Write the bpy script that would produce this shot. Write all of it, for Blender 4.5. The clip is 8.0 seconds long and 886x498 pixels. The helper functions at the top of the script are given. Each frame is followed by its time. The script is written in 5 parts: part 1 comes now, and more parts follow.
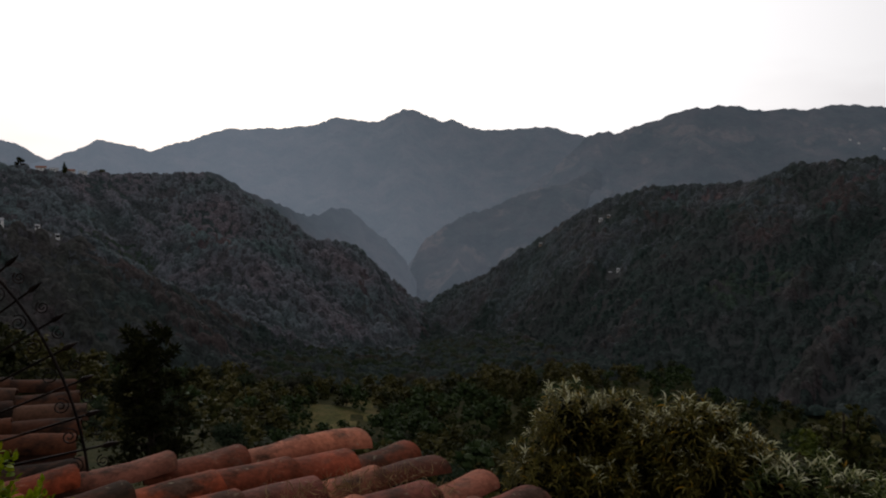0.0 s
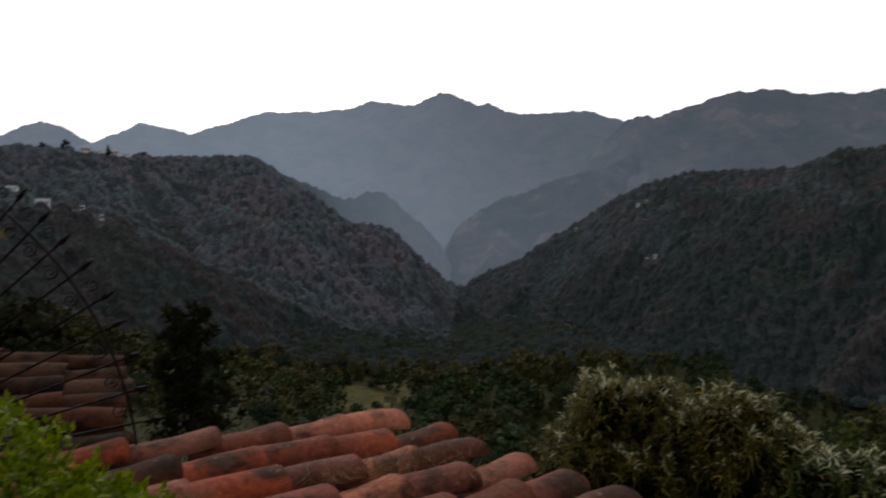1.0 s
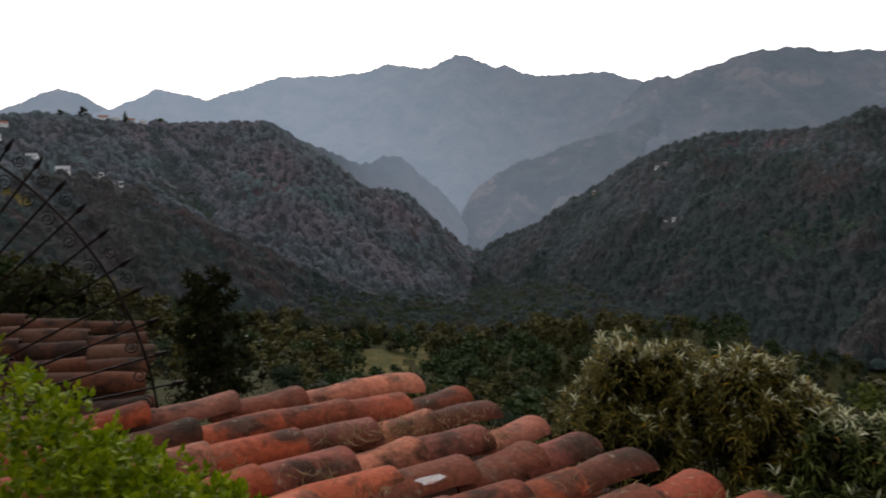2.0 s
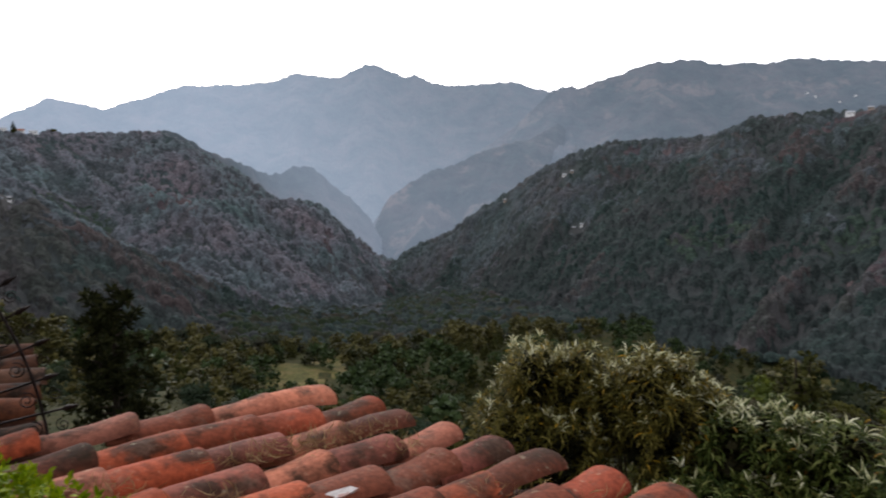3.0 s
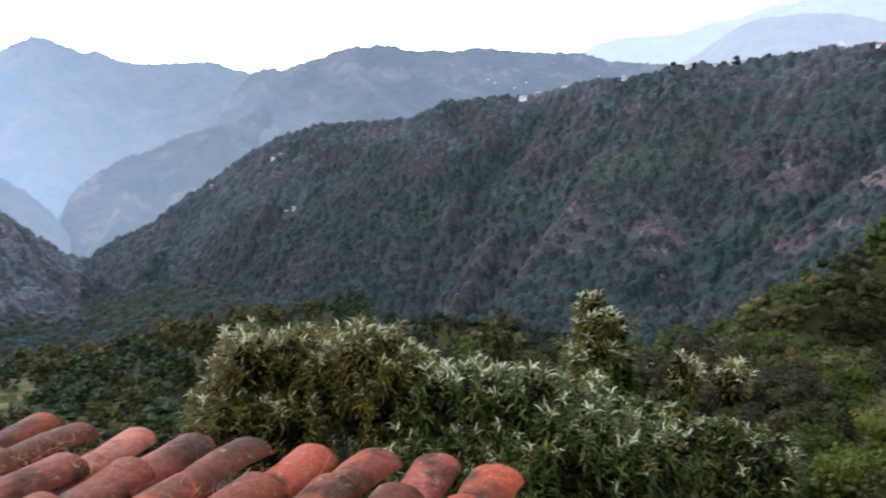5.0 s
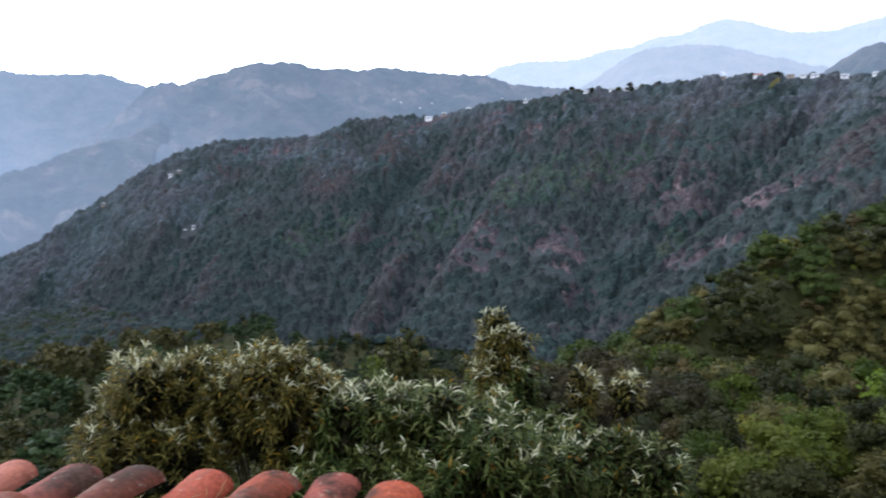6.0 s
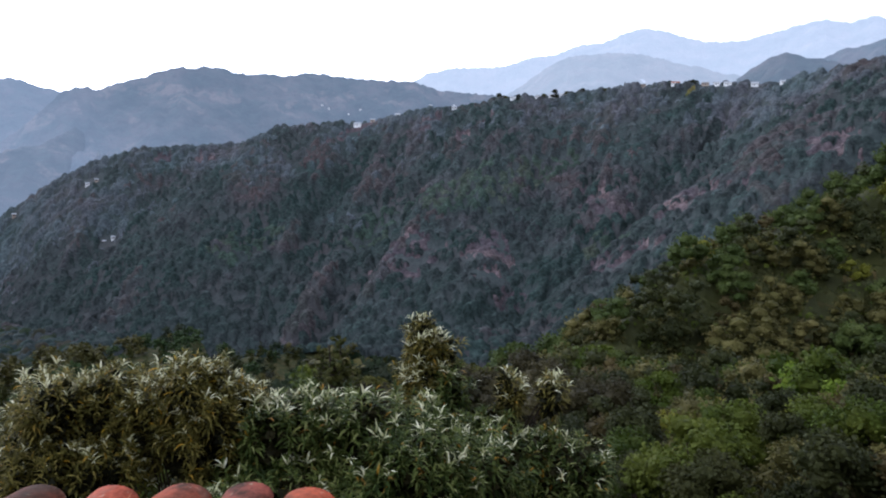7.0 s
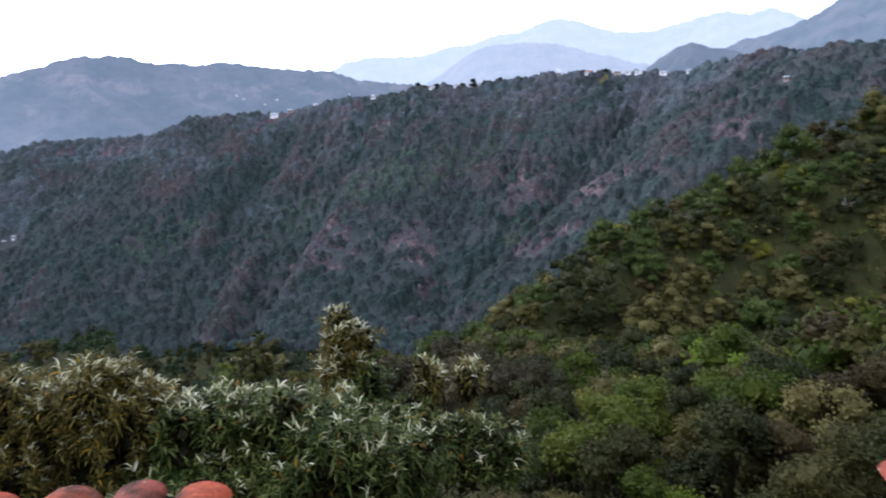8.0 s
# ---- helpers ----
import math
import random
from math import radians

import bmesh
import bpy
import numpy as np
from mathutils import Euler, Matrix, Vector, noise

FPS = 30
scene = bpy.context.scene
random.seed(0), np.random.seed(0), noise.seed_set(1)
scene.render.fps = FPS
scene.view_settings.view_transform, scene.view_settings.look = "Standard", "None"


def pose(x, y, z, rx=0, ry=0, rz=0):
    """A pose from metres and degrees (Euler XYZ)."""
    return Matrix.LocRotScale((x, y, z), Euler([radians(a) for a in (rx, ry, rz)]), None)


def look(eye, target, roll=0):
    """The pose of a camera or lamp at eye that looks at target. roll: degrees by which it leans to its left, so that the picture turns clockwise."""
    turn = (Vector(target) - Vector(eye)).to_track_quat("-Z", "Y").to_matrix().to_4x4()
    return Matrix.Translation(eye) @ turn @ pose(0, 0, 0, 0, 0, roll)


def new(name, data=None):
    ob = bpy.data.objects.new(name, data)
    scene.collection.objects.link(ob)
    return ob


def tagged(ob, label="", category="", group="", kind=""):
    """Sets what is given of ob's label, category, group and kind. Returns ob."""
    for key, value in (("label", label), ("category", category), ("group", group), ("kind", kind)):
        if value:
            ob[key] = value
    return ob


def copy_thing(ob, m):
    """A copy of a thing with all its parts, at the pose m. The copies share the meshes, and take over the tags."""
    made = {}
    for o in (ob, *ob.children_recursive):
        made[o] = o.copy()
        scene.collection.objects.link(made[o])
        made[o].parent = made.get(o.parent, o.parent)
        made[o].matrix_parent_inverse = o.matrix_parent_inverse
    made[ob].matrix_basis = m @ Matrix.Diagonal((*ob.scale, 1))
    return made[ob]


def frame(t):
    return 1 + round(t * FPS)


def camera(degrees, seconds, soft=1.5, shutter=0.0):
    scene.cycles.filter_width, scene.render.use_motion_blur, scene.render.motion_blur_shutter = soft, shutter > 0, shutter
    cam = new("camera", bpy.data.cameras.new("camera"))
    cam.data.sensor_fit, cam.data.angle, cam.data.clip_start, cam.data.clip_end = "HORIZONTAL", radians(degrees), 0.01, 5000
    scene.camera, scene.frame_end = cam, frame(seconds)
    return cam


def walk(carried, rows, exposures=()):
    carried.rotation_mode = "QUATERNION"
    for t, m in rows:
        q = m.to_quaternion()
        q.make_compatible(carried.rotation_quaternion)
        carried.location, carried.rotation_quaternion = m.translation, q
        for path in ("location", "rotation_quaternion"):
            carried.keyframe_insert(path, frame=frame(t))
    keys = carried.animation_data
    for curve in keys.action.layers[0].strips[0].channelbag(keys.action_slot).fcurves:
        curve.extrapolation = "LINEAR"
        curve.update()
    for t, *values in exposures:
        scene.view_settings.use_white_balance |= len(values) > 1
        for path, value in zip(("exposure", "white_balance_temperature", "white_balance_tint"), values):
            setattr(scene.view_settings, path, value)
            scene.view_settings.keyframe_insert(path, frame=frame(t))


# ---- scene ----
import functools

# ---------------------------------------------------------------- camera
cam = camera(64.45, 8.0, soft=2.0, shutter=0.5)
PATH = [
    (0.0, -0.008, 0.001, 5.997, 84.00, -1.15, 0.00),
    (0.5, -0.017, 0.002, 6.002, 83.46, -1.34, -0.12),
    (1.0, -0.029, -0.003, 5.993, 82.64, -1.41, 2.88),
    (1.2, -0.033, -0.005, 5.989, 81.52, -1.50, 5.12),
    (1.5, -0.034, -0.006, 5.990, 80.45, -1.35, 6.60),
    (1.8, -0.024, -0.004, 5.995, 79.85, -1.05, 5.60),
    (2.1, -0.010, -0.001, 6.000, 79.70, -0.75, 3.45),
    (2.3, -0.002, 0.001, 6.002, 79.86, -0.62, 2.17),
    (2.5, 0.000, 0.000, 6.000, 80.12, -0.55, 0.95),
    (3.0, 0.010, 0.002, 5.992, 80.56, -0.66, -2.93),
    (3.5, 0.037, 0.013, 5.975, 79.73, -0.87, -7.49),
    (4.0, 0.066, 0.028, 5.966, 79.30, 0.07, -14.52),
    (4.5, 0.100, 0.033, 5.958, 78.98, -0.12, -20.51),
    (5.0, 0.113, 0.035, 5.959, 79.45, -0.60, -26.22),
    (5.2, 0.114, 0.026, 5.962, 79.78, -0.81, -27.84),
    (6.3, 0.117, -0.046, 5.972, 81.59, -2.05, -36.50),
    (6.5, 0.131, -0.061, 5.972, 81.81, -2.20, -38.20),
    (7.0, 0.163, -0.094, 5.970, 81.75, -1.33, -39.43),
    (7.5, 0.193, -0.151, 5.971, 81.35, -1.60, -42.13),
    (8.0, 0.216, -0.217, 5.974, 81.04, -0.66, -45.84),
]
EXPOSURES = [(0.0, -1.5, 6450, 10), (0.5, -1.5, 6450, 10), (0.8, -1.3, 6350, 10), (1.0, -1.1, 6300, 9), (1.2, -1.0, 6300, 9), (2.3, -0.26, 6400, 10), (3.0, 0.04, 6200, 10), (4.0, 0.46, 5800, 10), (5.0, 0.80, 5500, 9), (6.5, 0.54, 5350, 11), (7.0, 0.44, 5350, 12), (8.0, 0.70, 5300, 15)]
walk(cam, [(t, pose(x, y, z, rx, ry, rz)) for t, x, y, z, rx, ry, rz in PATH], EXPOSURES)

# ---------------------------------------------------------------- sky and light
SUN_AZ, SUN_EL = -14.0, 11.0          # compass angle from +y to the right, height, degrees
world = bpy.data.worlds.new("evening_sky")
scene.world = world
world.use_nodes = True
wn, wl = world.node_tree.nodes, world.node_tree.links
wn.clear()
w_out, w_bg = wn.new("ShaderNodeOutputWorld"), wn.new("ShaderNodeBackground")
sky = wn.new("ShaderNodeTexSky")
sky.sky_type, sky.sun_disc = "NISHITA", False
sky.sun_elevation, sky.sun_rotation = radians(SUN_EL), radians(SUN_AZ)
sky.air_density, sky.dust_density = 1.0, 2.0
w_dim = wn.new("ShaderNodeVectorMath"); w_dim.operation = "SCALE"; w_dim.inputs["Scale"].default_value = 0.10
w_tc, w_noise, w_ramp, w_mix = wn.new("ShaderNodeTexCoord"), wn.new("ShaderNodeTexNoise"), wn.new("ShaderNodeValToRGB"), wn.new("ShaderNodeMix")
w_map = wn.new("ShaderNodeMapping"); w_map.inputs["Scale"].default_value = (1.0, 1.0, 3.0)
w_noise.inputs["Scale"].default_value, w_noise.inputs["Detail"].default_value = 1.6, 5.0
w_ramp.color_ramp.elements[0].position, w_ramp.color_ramp.elements[1].position = 0.38, 0.62
w_ramp.color_ramp.elements[0].color, w_ramp.color_ramp.elements[1].color = (1.7, 1.64, 1.68, 1), (2.2, 2.17, 2.2, 1)
w_mix.data_type = "RGBA"; w_mix.inputs["Factor"].default_value = 0.86
wl.new(sky.outputs["Color"], w_dim.inputs[0])
wl.new(w_tc.outputs["Generated"], w_map.inputs["Vector"])
wl.new(w_map.outputs["Vector"], w_noise.inputs["Vector"])
wl.new(w_noise.outputs["Fac"], w_ramp.inputs["Fac"])
# thin cloud, brightest round the low sun
w_dot, w_glow, w_mul = wn.new("ShaderNodeVectorMath"), wn.new("ShaderNodeValToRGB"), wn.new("ShaderNodeMix")
w_dot.operation = "DOT_PRODUCT"
w_dot.inputs[1].default_value = (math.sin(radians(SUN_AZ)) * math.cos(radians(SUN_EL)), math.cos(radians(SUN_AZ)) * math.cos(radians(SUN_EL)), math.sin(radians(SUN_EL)))
wl.new(w_tc.outputs["Generated"], w_dot.inputs[0])
g = w_glow.color_ramp
g.interpolation = "EASE"
g.elements[0].position, g.elements[0].color = 0.0, (0.62, 0.62, 0.64, 1)
g.elements[1].position, g.elements[1].color = 1.0, (1.75, 1.72, 1.70, 1)
e = g.elements.new(0.45); e.color = (0.90, 0.895, 0.90, 1)
wl.new(w_dot.outputs["Value"], w_glow.inputs["Fac"])
w_mul.data_type, w_mul.blend_type = "RGBA", "MULTIPLY"
w_mul.inputs["Factor"].default_value = 1.0
wl.new(w_ramp.outputs["Color"], w_mul.inputs["A"])
wl.new(w_glow.outputs["Color"], w_mul.inputs["B"])
wl.new(w_dim.outputs["Vector"], w_mix.inputs["A"])
wl.new(w_mul.outputs["Result"], w_mix.inputs["B"])
wl.new(w_mix.outputs["Result"], w_bg.inputs["Color"])
w_bg.inputs["Strength"].default_value = 1.0
wl.new(w_bg.outputs["Background"], w_out.inputs["Surface"])

sun_data = bpy.data.lights.new("sun", "SUN")
sun_data.energy, sun_data.angle, sun_data.color = 0.6, radians(14), (1.0, 0.93, 0.84)
sun = new("sun", sun_data)
sa, se = radians(SUN_AZ), radians(SUN_EL)
sun.matrix_world = look((0, 0, 60), (-math.sin(sa) * math.cos(se), -math.cos(sa) * math.cos(se), 60 - math.sin(se)))

# ---------------------------------------------------------------- helpers for materials and meshes
def ramp_node(nt, stops):
    r = nt.nodes.new("ShaderNodeValToRGB")
    e = r.color_ramp.elements
    while len(e) < len(stops):
        e.new(0.5)
    for el, (p, c) in zip(e, stops):
        el.position, el.color = p, (*c, 1)
    return r


def noise_node(nt, vec, scale, detail=4.0, rough=0.55):
    n = nt.nodes.new("ShaderNodeTexNoise")
    n.inputs["Scale"].default_value, n.inputs["Detail"].default_value, n.inputs["Roughness"].default_value = scale, detail, rough
    nt.links.new(vec, n.inputs["Vector"])
    return n


def mix_node(nt, fac, a, b, mode="MIX"):
    m = nt.nodes.new("ShaderNodeMix")
    m.data_type, m.blend_type = "RGBA", mode
    for sock, v in (("Factor", fac), ("A", a), ("B", b)):
        if isinstance(v, (int, float)):
            m.inputs[sock].default_value = v
        elif isinstance(v, tuple):
            m.inputs[sock].default_value = (*v, 1)
        else:
            nt.links.new(v, m.inputs[sock])
    return m.outputs["Result"]


def material(name, stops, scale=3.0, fine=20.0, fine_amount=0.5, rough=0.8, bump=0.3, bump_scale=None, bump_dist=0.01,
             islands=None, pieces=None, island_mix=0.6, translucent=0.0, metal=0.0, sheen=0.06, spots=None, glow=None, grain=None, coords="Object"):
    """A surface: broad noise through colour stops, finer grain over it, relief, and a tint for each leaf or piece."""
    m = bpy.data.materials.new(name)
    m.use_nodes = True
    nt = m.node_tree
    b = nt.nodes["Principled BSDF"]
    vec = nt.nodes.new("ShaderNodeTexCoord").outputs[coords]
    if pieces:
        info = nt.nodes.new("ShaderNodeObjectInfo")
        sh = nt.nodes.new("ShaderNodeVectorMath"); sh.operation = "SCALE"; sh.inputs["Scale"].default_value = 37.0
        comb = nt.nodes.new("ShaderNodeCombineXYZ")
        for ax in "XYZ":
            nt.links.new(info.outputs["Random"], comb.inputs[ax])
        nt.links.new(comb.outputs[0], sh.inputs[0])
        ad = nt.nodes.new("ShaderNodeVectorMath"); ad.operation = "ADD"
        nt.links.new(vec, ad.inputs[0]); nt.links.new(sh.outputs[0], ad.inputs[1])
        vec = ad.outputs[0]
    n1 = noise_node(nt, vec, scale)
    r1 = ramp_node(nt, stops)
    nt.links.new(n1.outputs["Fac"], r1.inputs["Fac"])
    col = r1.outputs["Color"]
    if islands:
        geo = nt.nodes.new("ShaderNodeNewGeometry")
        ri = ramp_node(nt, islands)
        nt.links.new(geo.outputs["Random Per Island"], ri.inputs["Fac"])
        col = mix_node(nt, island_mix, col, ri.outputs["Color"])
    if pieces:
        ri = ramp_node(nt, pieces)
        nt.links.new(info.outputs["Random"], ri.inputs["Fac"])
        col = mix_node(nt, island_mix, col, ri.outputs["Color"])
    if spots:
        for s_scale, lo, hi, s_col, amount in spots:
            ns = noise_node(nt, vec, s_scale, 6.0, 0.65)
            rs = ramp_node(nt, ((lo, (0, 0, 0)), (hi, (amount,) * 3)))
            nt.links.new(ns.outputs["Fac"], rs.inputs["Fac"])
            col = mix_node(nt, rs.outputs["Color"], col, s_col)
    n2 = noise_node(nt, vec, fine, 5.0, 0.65)
    r2 = ramp_node(nt, ((0.25, (1 - fine_amount,) * 3), (0.75, (1 + fine_amount * 0.6,) * 3)))
    nt.links.new(n2.outputs["Fac"], r2.inputs["Fac"])
    col = mix_node(nt, 1.0, col, r2.outputs["Color"], "MULTIPLY")
    if grain:
        n3 = noise_node(nt, vec, grain, 2.0, 0.6)
        r3 = ramp_node(nt, ((0.32, (0.55,) * 3), (0.70, (1.35,) * 3)))
        nt.links.new(n3.outputs["Fac"], r3.inputs["Fac"])
        col = mix_node(nt, 1.0, col, r3.outputs["Color"], "MULTIPLY")
    nt.links.new(col, b.inputs["Base Color"])
    b.inputs["Roughness"].default_value, b.inputs["Metallic"].default_value = rough, metal
    b.inputs["Specular IOR Level"].default_value = sheen
    if bump:
        bp = nt.nodes.new("ShaderNodeBump")
        bp.inputs["Strength"].default_value, bp.inputs["Distance"].default_value = bump, bump_dist
        nb = noise_node(nt, vec, bump_scale or fine, 6.0, 0.6)
        nt.links.new(nb.outputs["Fac"], bp.inputs["Height"])
        nt.links.new(bp.outputs["Normal"], b.inputs["Normal"])
    if translucent:
        tr = nt.nodes.new("ShaderNodeBsdfTranslucent")
        nt.links.new(col, tr.inputs["Color"])
        mx = nt.nodes.new("ShaderNodeMixShader")
        mx.inputs[0].default_value = translucent
        nt.links.new(b.outputs[0], mx.inputs[1]); nt.links.new(tr.outputs[0], mx.inputs[2])
        nt.links.new(mx.outputs[0], nt.nodes["Material Output"].inputs["Surface"])
    # emission, used only to imitate haze on the mountains
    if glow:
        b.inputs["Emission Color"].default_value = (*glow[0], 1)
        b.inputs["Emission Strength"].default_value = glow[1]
    return m


def fast_mesh(name, verts, faces, mat, smooth=False):
    """A mesh from arrays of vertices and of triangles or quads."""
    me = bpy.data.meshes.new(name)
    verts, faces = np.asarray(verts, np.float32), np.asarray(faces, np.int32)
    k = faces.shape[1]
    me.vertices.add(len(verts)); me.vertices.foreach_set("co", verts.ravel())
    me.loops.add(faces.size); me.loops.foreach_set("vertex_index", faces.ravel())
    me.polygons.add(len(faces)); me.polygons.foreach_set("loop_start", np.arange(len(faces), dtype=np.int32) * k)
    me.polygons.foreach_set("use_smooth", np.full(len(faces), smooth))
    me.update(calc_edges=True)
    me.validate()
    me.materials.append(mat)
    return me


def part(name, bm, mat, parent, label=""):
    """Links a bmesh as one mesh object under a thing or part."""
    me = bpy.data.meshes.new(name)
    bm.to_mesh(me); bm.free()
    me.materials.append(mat)
    ob = new(name, me)
    ob.parent = parent
    return tagged(ob, label) if label else ob


def mesh_part(name, me, parent, label=""):
    ob = new(name, me)
    ob.parent = parent
    return tagged(ob, label) if label else ob


def box(bm, x0, y0, z0, x1, y1, z1):
    vs = [bm.verts.new(p) for p in ((x0, y0, z0), (x1, y0, z0), (x1, y1, z0), (x0, y1, z0), (x0, y0, z1), (x1, y0, z1), (x1, y1, z1), (x0, y1, z1))]
    for f in ((3, 2, 1, 0), (4, 5, 6, 7), (0, 1, 5, 4), (1, 2, 6, 5), (2, 3, 7, 6), (3, 0, 4, 7)):
        bm.faces.new([vs[i] for i in f])


def tube(bm, pts, radii, sides=6):
    """A tapering round bar along points."""
    rings = []
    for i, p in enumerate(pts):
        a, c = Vector(pts[max(i - 1, 0)]), Vector(pts[min(i + 1, len(pts) - 1)])
        q = (c - a).normalized().to_track_quat("Z", "Y")
        rings.append([bm.verts.new(Vector(p) + q @ Vector((math.cos(t) * radii[i], math.sin(t) * radii[i], 0))) for t in (2 * math.pi * k / sides for k in range(sides))])
    for r0, r1 in zip(rings, rings[1:]):
        for k in range(sides):
            bm.faces.new((r0[k], r0[(k + 1) % sides], r1[(k + 1) % sides], r1[k]))
    bm.faces.new(rings[0][::-1]); bm.faces.new(rings[-1])


RNG = np.random.RandomState(5)
TABLE = RNG.rand(256, 256)


def vnoise(x, y):
    """Smooth value noise in 0..1 over arrays."""
    xi, yi = np.floor(x).astype(int), np.floor(y).astype(int)
    fx, fy = x - xi, y - yi
    fx, fy = fx * fx * (3 - 2 * fx), fy * fy * (3 - 2 * fy)
    g = lambda a, c: TABLE[a % 256, c % 256]
    return (g(xi, yi) * (1 - fx) + g(xi + 1, yi) * fx) * (1 - fy) + (g(xi, yi + 1) * (1 - fx) + g(xi + 1, yi + 1) * fx) * fy


def fbm(x, y, octaves=4):
    return sum(vnoise(x * 2 ** o + 17 * o, y * 2 ** o + 31 * o) / 2 ** o for o in range(octaves)) / (2 - 2.0 ** (1 - octaves))

# ---------------------------------------------------------------- materials
M_GROUND = material("dry_forest_floor", ((0.3, (0.036, 0.050, 0.046)), (0.5, (0.046, 0.053, 0.051)), (0.68, (0.056, 0.054, 0.053))), scale=0.012, fine=0.25, fine_amount=0.4,
                    rough=0.95, bump=0.4, bump_scale=0.12, bump_dist=2.0, spots=((0.009, 0.62, 0.72, (0.057, 0.054, 0.052), 0.6),))
M_ROCK = material("reddish_bare_rock", ((0.3, (0.053, 0.046, 0.052)), (0.5, (0.071, 0.057, 0.060)), (0.7, (0.128, 0.095, 0.092))), scale=0.03, grain=0.2, fine=0.3, fine_amount=0.5, rough=0.95, bump=0.7, bump_scale=0.15, bump_dist=2.5)
M_FIELD = material("dry_field_grass", ((0.3, (0.048, 0.055, 0.016)), (0.5, (0.088, 0.078, 0.024)), (0.7, (0.140, 0.106, 0.044))), scale=0.09, fine=0.5, fine_amount=0.7, rough=0.95, bump=0.4, bump_scale=1.0, bump_dist=0.3)
M_SCRUB = material("scrubby_slope_earth", ((0.3, (0.016, 0.021, 0.006)), (0.5, (0.030, 0.032, 0.010)), (0.7, (0.060, 0.046, 0.018))), scale=0.35, fine=5.0, fine_amount=0.5, rough=0.95, bump=0.8, bump_scale=3.0, bump_dist=0.2)
WOOD_ISLES = ((0.0, (0.042, 0.050, 0.048)), (0.4, (0.060, 0.064, 0.064)), (0.7, (0.076, 0.071, 0.072)), (0.96, (0.088, 0.083, 0.080)), (1.0, (0.13, 0.125, 0.115)))
M_WOODS = material("dry_woodland", ((0.34, (0.052, 0.083, 0.072)), (0.46, (0.070, 0.088, 0.083)), (0.54, (0.085, 0.086, 0.088)), (0.66, (0.109, 0.088, 0.088))), scale=0.012, fine=0.085, fine_amount=0.5, rough=0.95, bump=0,
                   islands=WOOD_ISLES, island_mix=0.30, translucent=0.4, grain=0.32)
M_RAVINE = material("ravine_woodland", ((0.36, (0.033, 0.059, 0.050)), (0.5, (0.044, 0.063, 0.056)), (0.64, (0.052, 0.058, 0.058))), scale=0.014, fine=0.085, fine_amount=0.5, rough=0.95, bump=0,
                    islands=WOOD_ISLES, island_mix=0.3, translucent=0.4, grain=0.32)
M_BROWN_WOODS = material("pale_brown_woodland", ((0.36, (0.081, 0.088, 0.076)), (0.5, (0.096, 0.085, 0.081)), (0.64, (0.118, 0.086, 0.083))), scale=0.014, fine=0.085, fine_amount=0.5, rough=0.95, bump=0,
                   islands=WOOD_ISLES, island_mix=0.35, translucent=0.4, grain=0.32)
# two kinds with haze painted into the colour of the far woods
M_HAZE_WOODS = material("haze_tinted_woodland", ((0.32, (0.119, 0.177, 0.168)), (0.44, (0.146, 0.177, 0.186)), (0.54, (0.178, 0.174, 0.197)), (0.68, (0.218, 0.174, 0.189))), scale=0.010, fine=0.05, fine_amount=0.5, rough=0.95, bump=0,
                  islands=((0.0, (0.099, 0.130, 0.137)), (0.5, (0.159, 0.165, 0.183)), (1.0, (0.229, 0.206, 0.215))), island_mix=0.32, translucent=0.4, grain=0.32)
M_HAZE_DEEP = material("haze_tinted_deep_woodland", ((0.32, (0.084, 0.118, 0.116)), (0.5, (0.104, 0.118, 0.126)), (0.68, (0.132, 0.118, 0.126))), scale=0.012, fine=0.05, fine_amount=0.5, rough=0.95, bump=0,
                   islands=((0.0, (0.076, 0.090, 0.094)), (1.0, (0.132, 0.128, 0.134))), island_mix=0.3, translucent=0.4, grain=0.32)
M_LUSH = material("lush_gully_woodland", ((0.36, (0.047, 0.075, 0.056)), (0.5, (0.062, 0.091, 0.065)), (0.64, (0.089, 0.102, 0.072))), scale=0.02, fine=0.085, fine_amount=0.5, rough=0.95, bump=0,
                  islands=WOOD_ISLES, island_mix=0.2, translucent=0.4, grain=0.32)
M_VALLEY = material("valley_woodland", ((0.36, (0.021, 0.035, 0.018)), (0.48, (0.030, 0.041, 0.021)), (0.58, (0.040, 0.039, 0.027)), (0.68, (0.049, 0.039, 0.030))), scale=0.016, fine=0.3, fine_amount=0.4, rough=0.9, bump=0,
                    islands=((0.0, (0.013, 0.022, 0.011)), (0.45, (0.023, 0.031, 0.015)), (0.75, (0.033, 0.031, 0.021)), (1.0, (0.048, 0.051, 0.027))), island_mix=0.30, translucent=0.3)
M_TREES = material("green_leaves", ((0.36, (0.018, 0.028, 0.006)), (0.46, (0.036, 0.052, 0.007)), (0.54, (0.076, 0.092, 0.010)), (0.64, (0.100, 0.088, 0.018))), scale=0.14, fine=0.6, fine_amount=0.4, rough=0.6, bump=0,
                   islands=((0.0, (0.032, 0.046, 0.008)), (0.5, (0.064, 0.080, 0.012)), (1.0, (0.120, 0.120, 0.024))), island_mix=0.28, translucent=0.25)


def leaf_tone(name, dark, mid, light, translucent=0.2):
    """Leaves of one kind of tree, a little different from tree to tree."""
    return material(name, ((0.38, dark), (0.5, mid), (0.62, light)), scale=0.16, fine=6, fine_amount=0.35, rough=0.6, bump=0, islands=((0.0, dark), (0.5, mid), (1.0, light)), pieces=((0.0, dark), (0.5, mid), (1.0, light)),
                    island_mix=0.32, translucent=translucent)


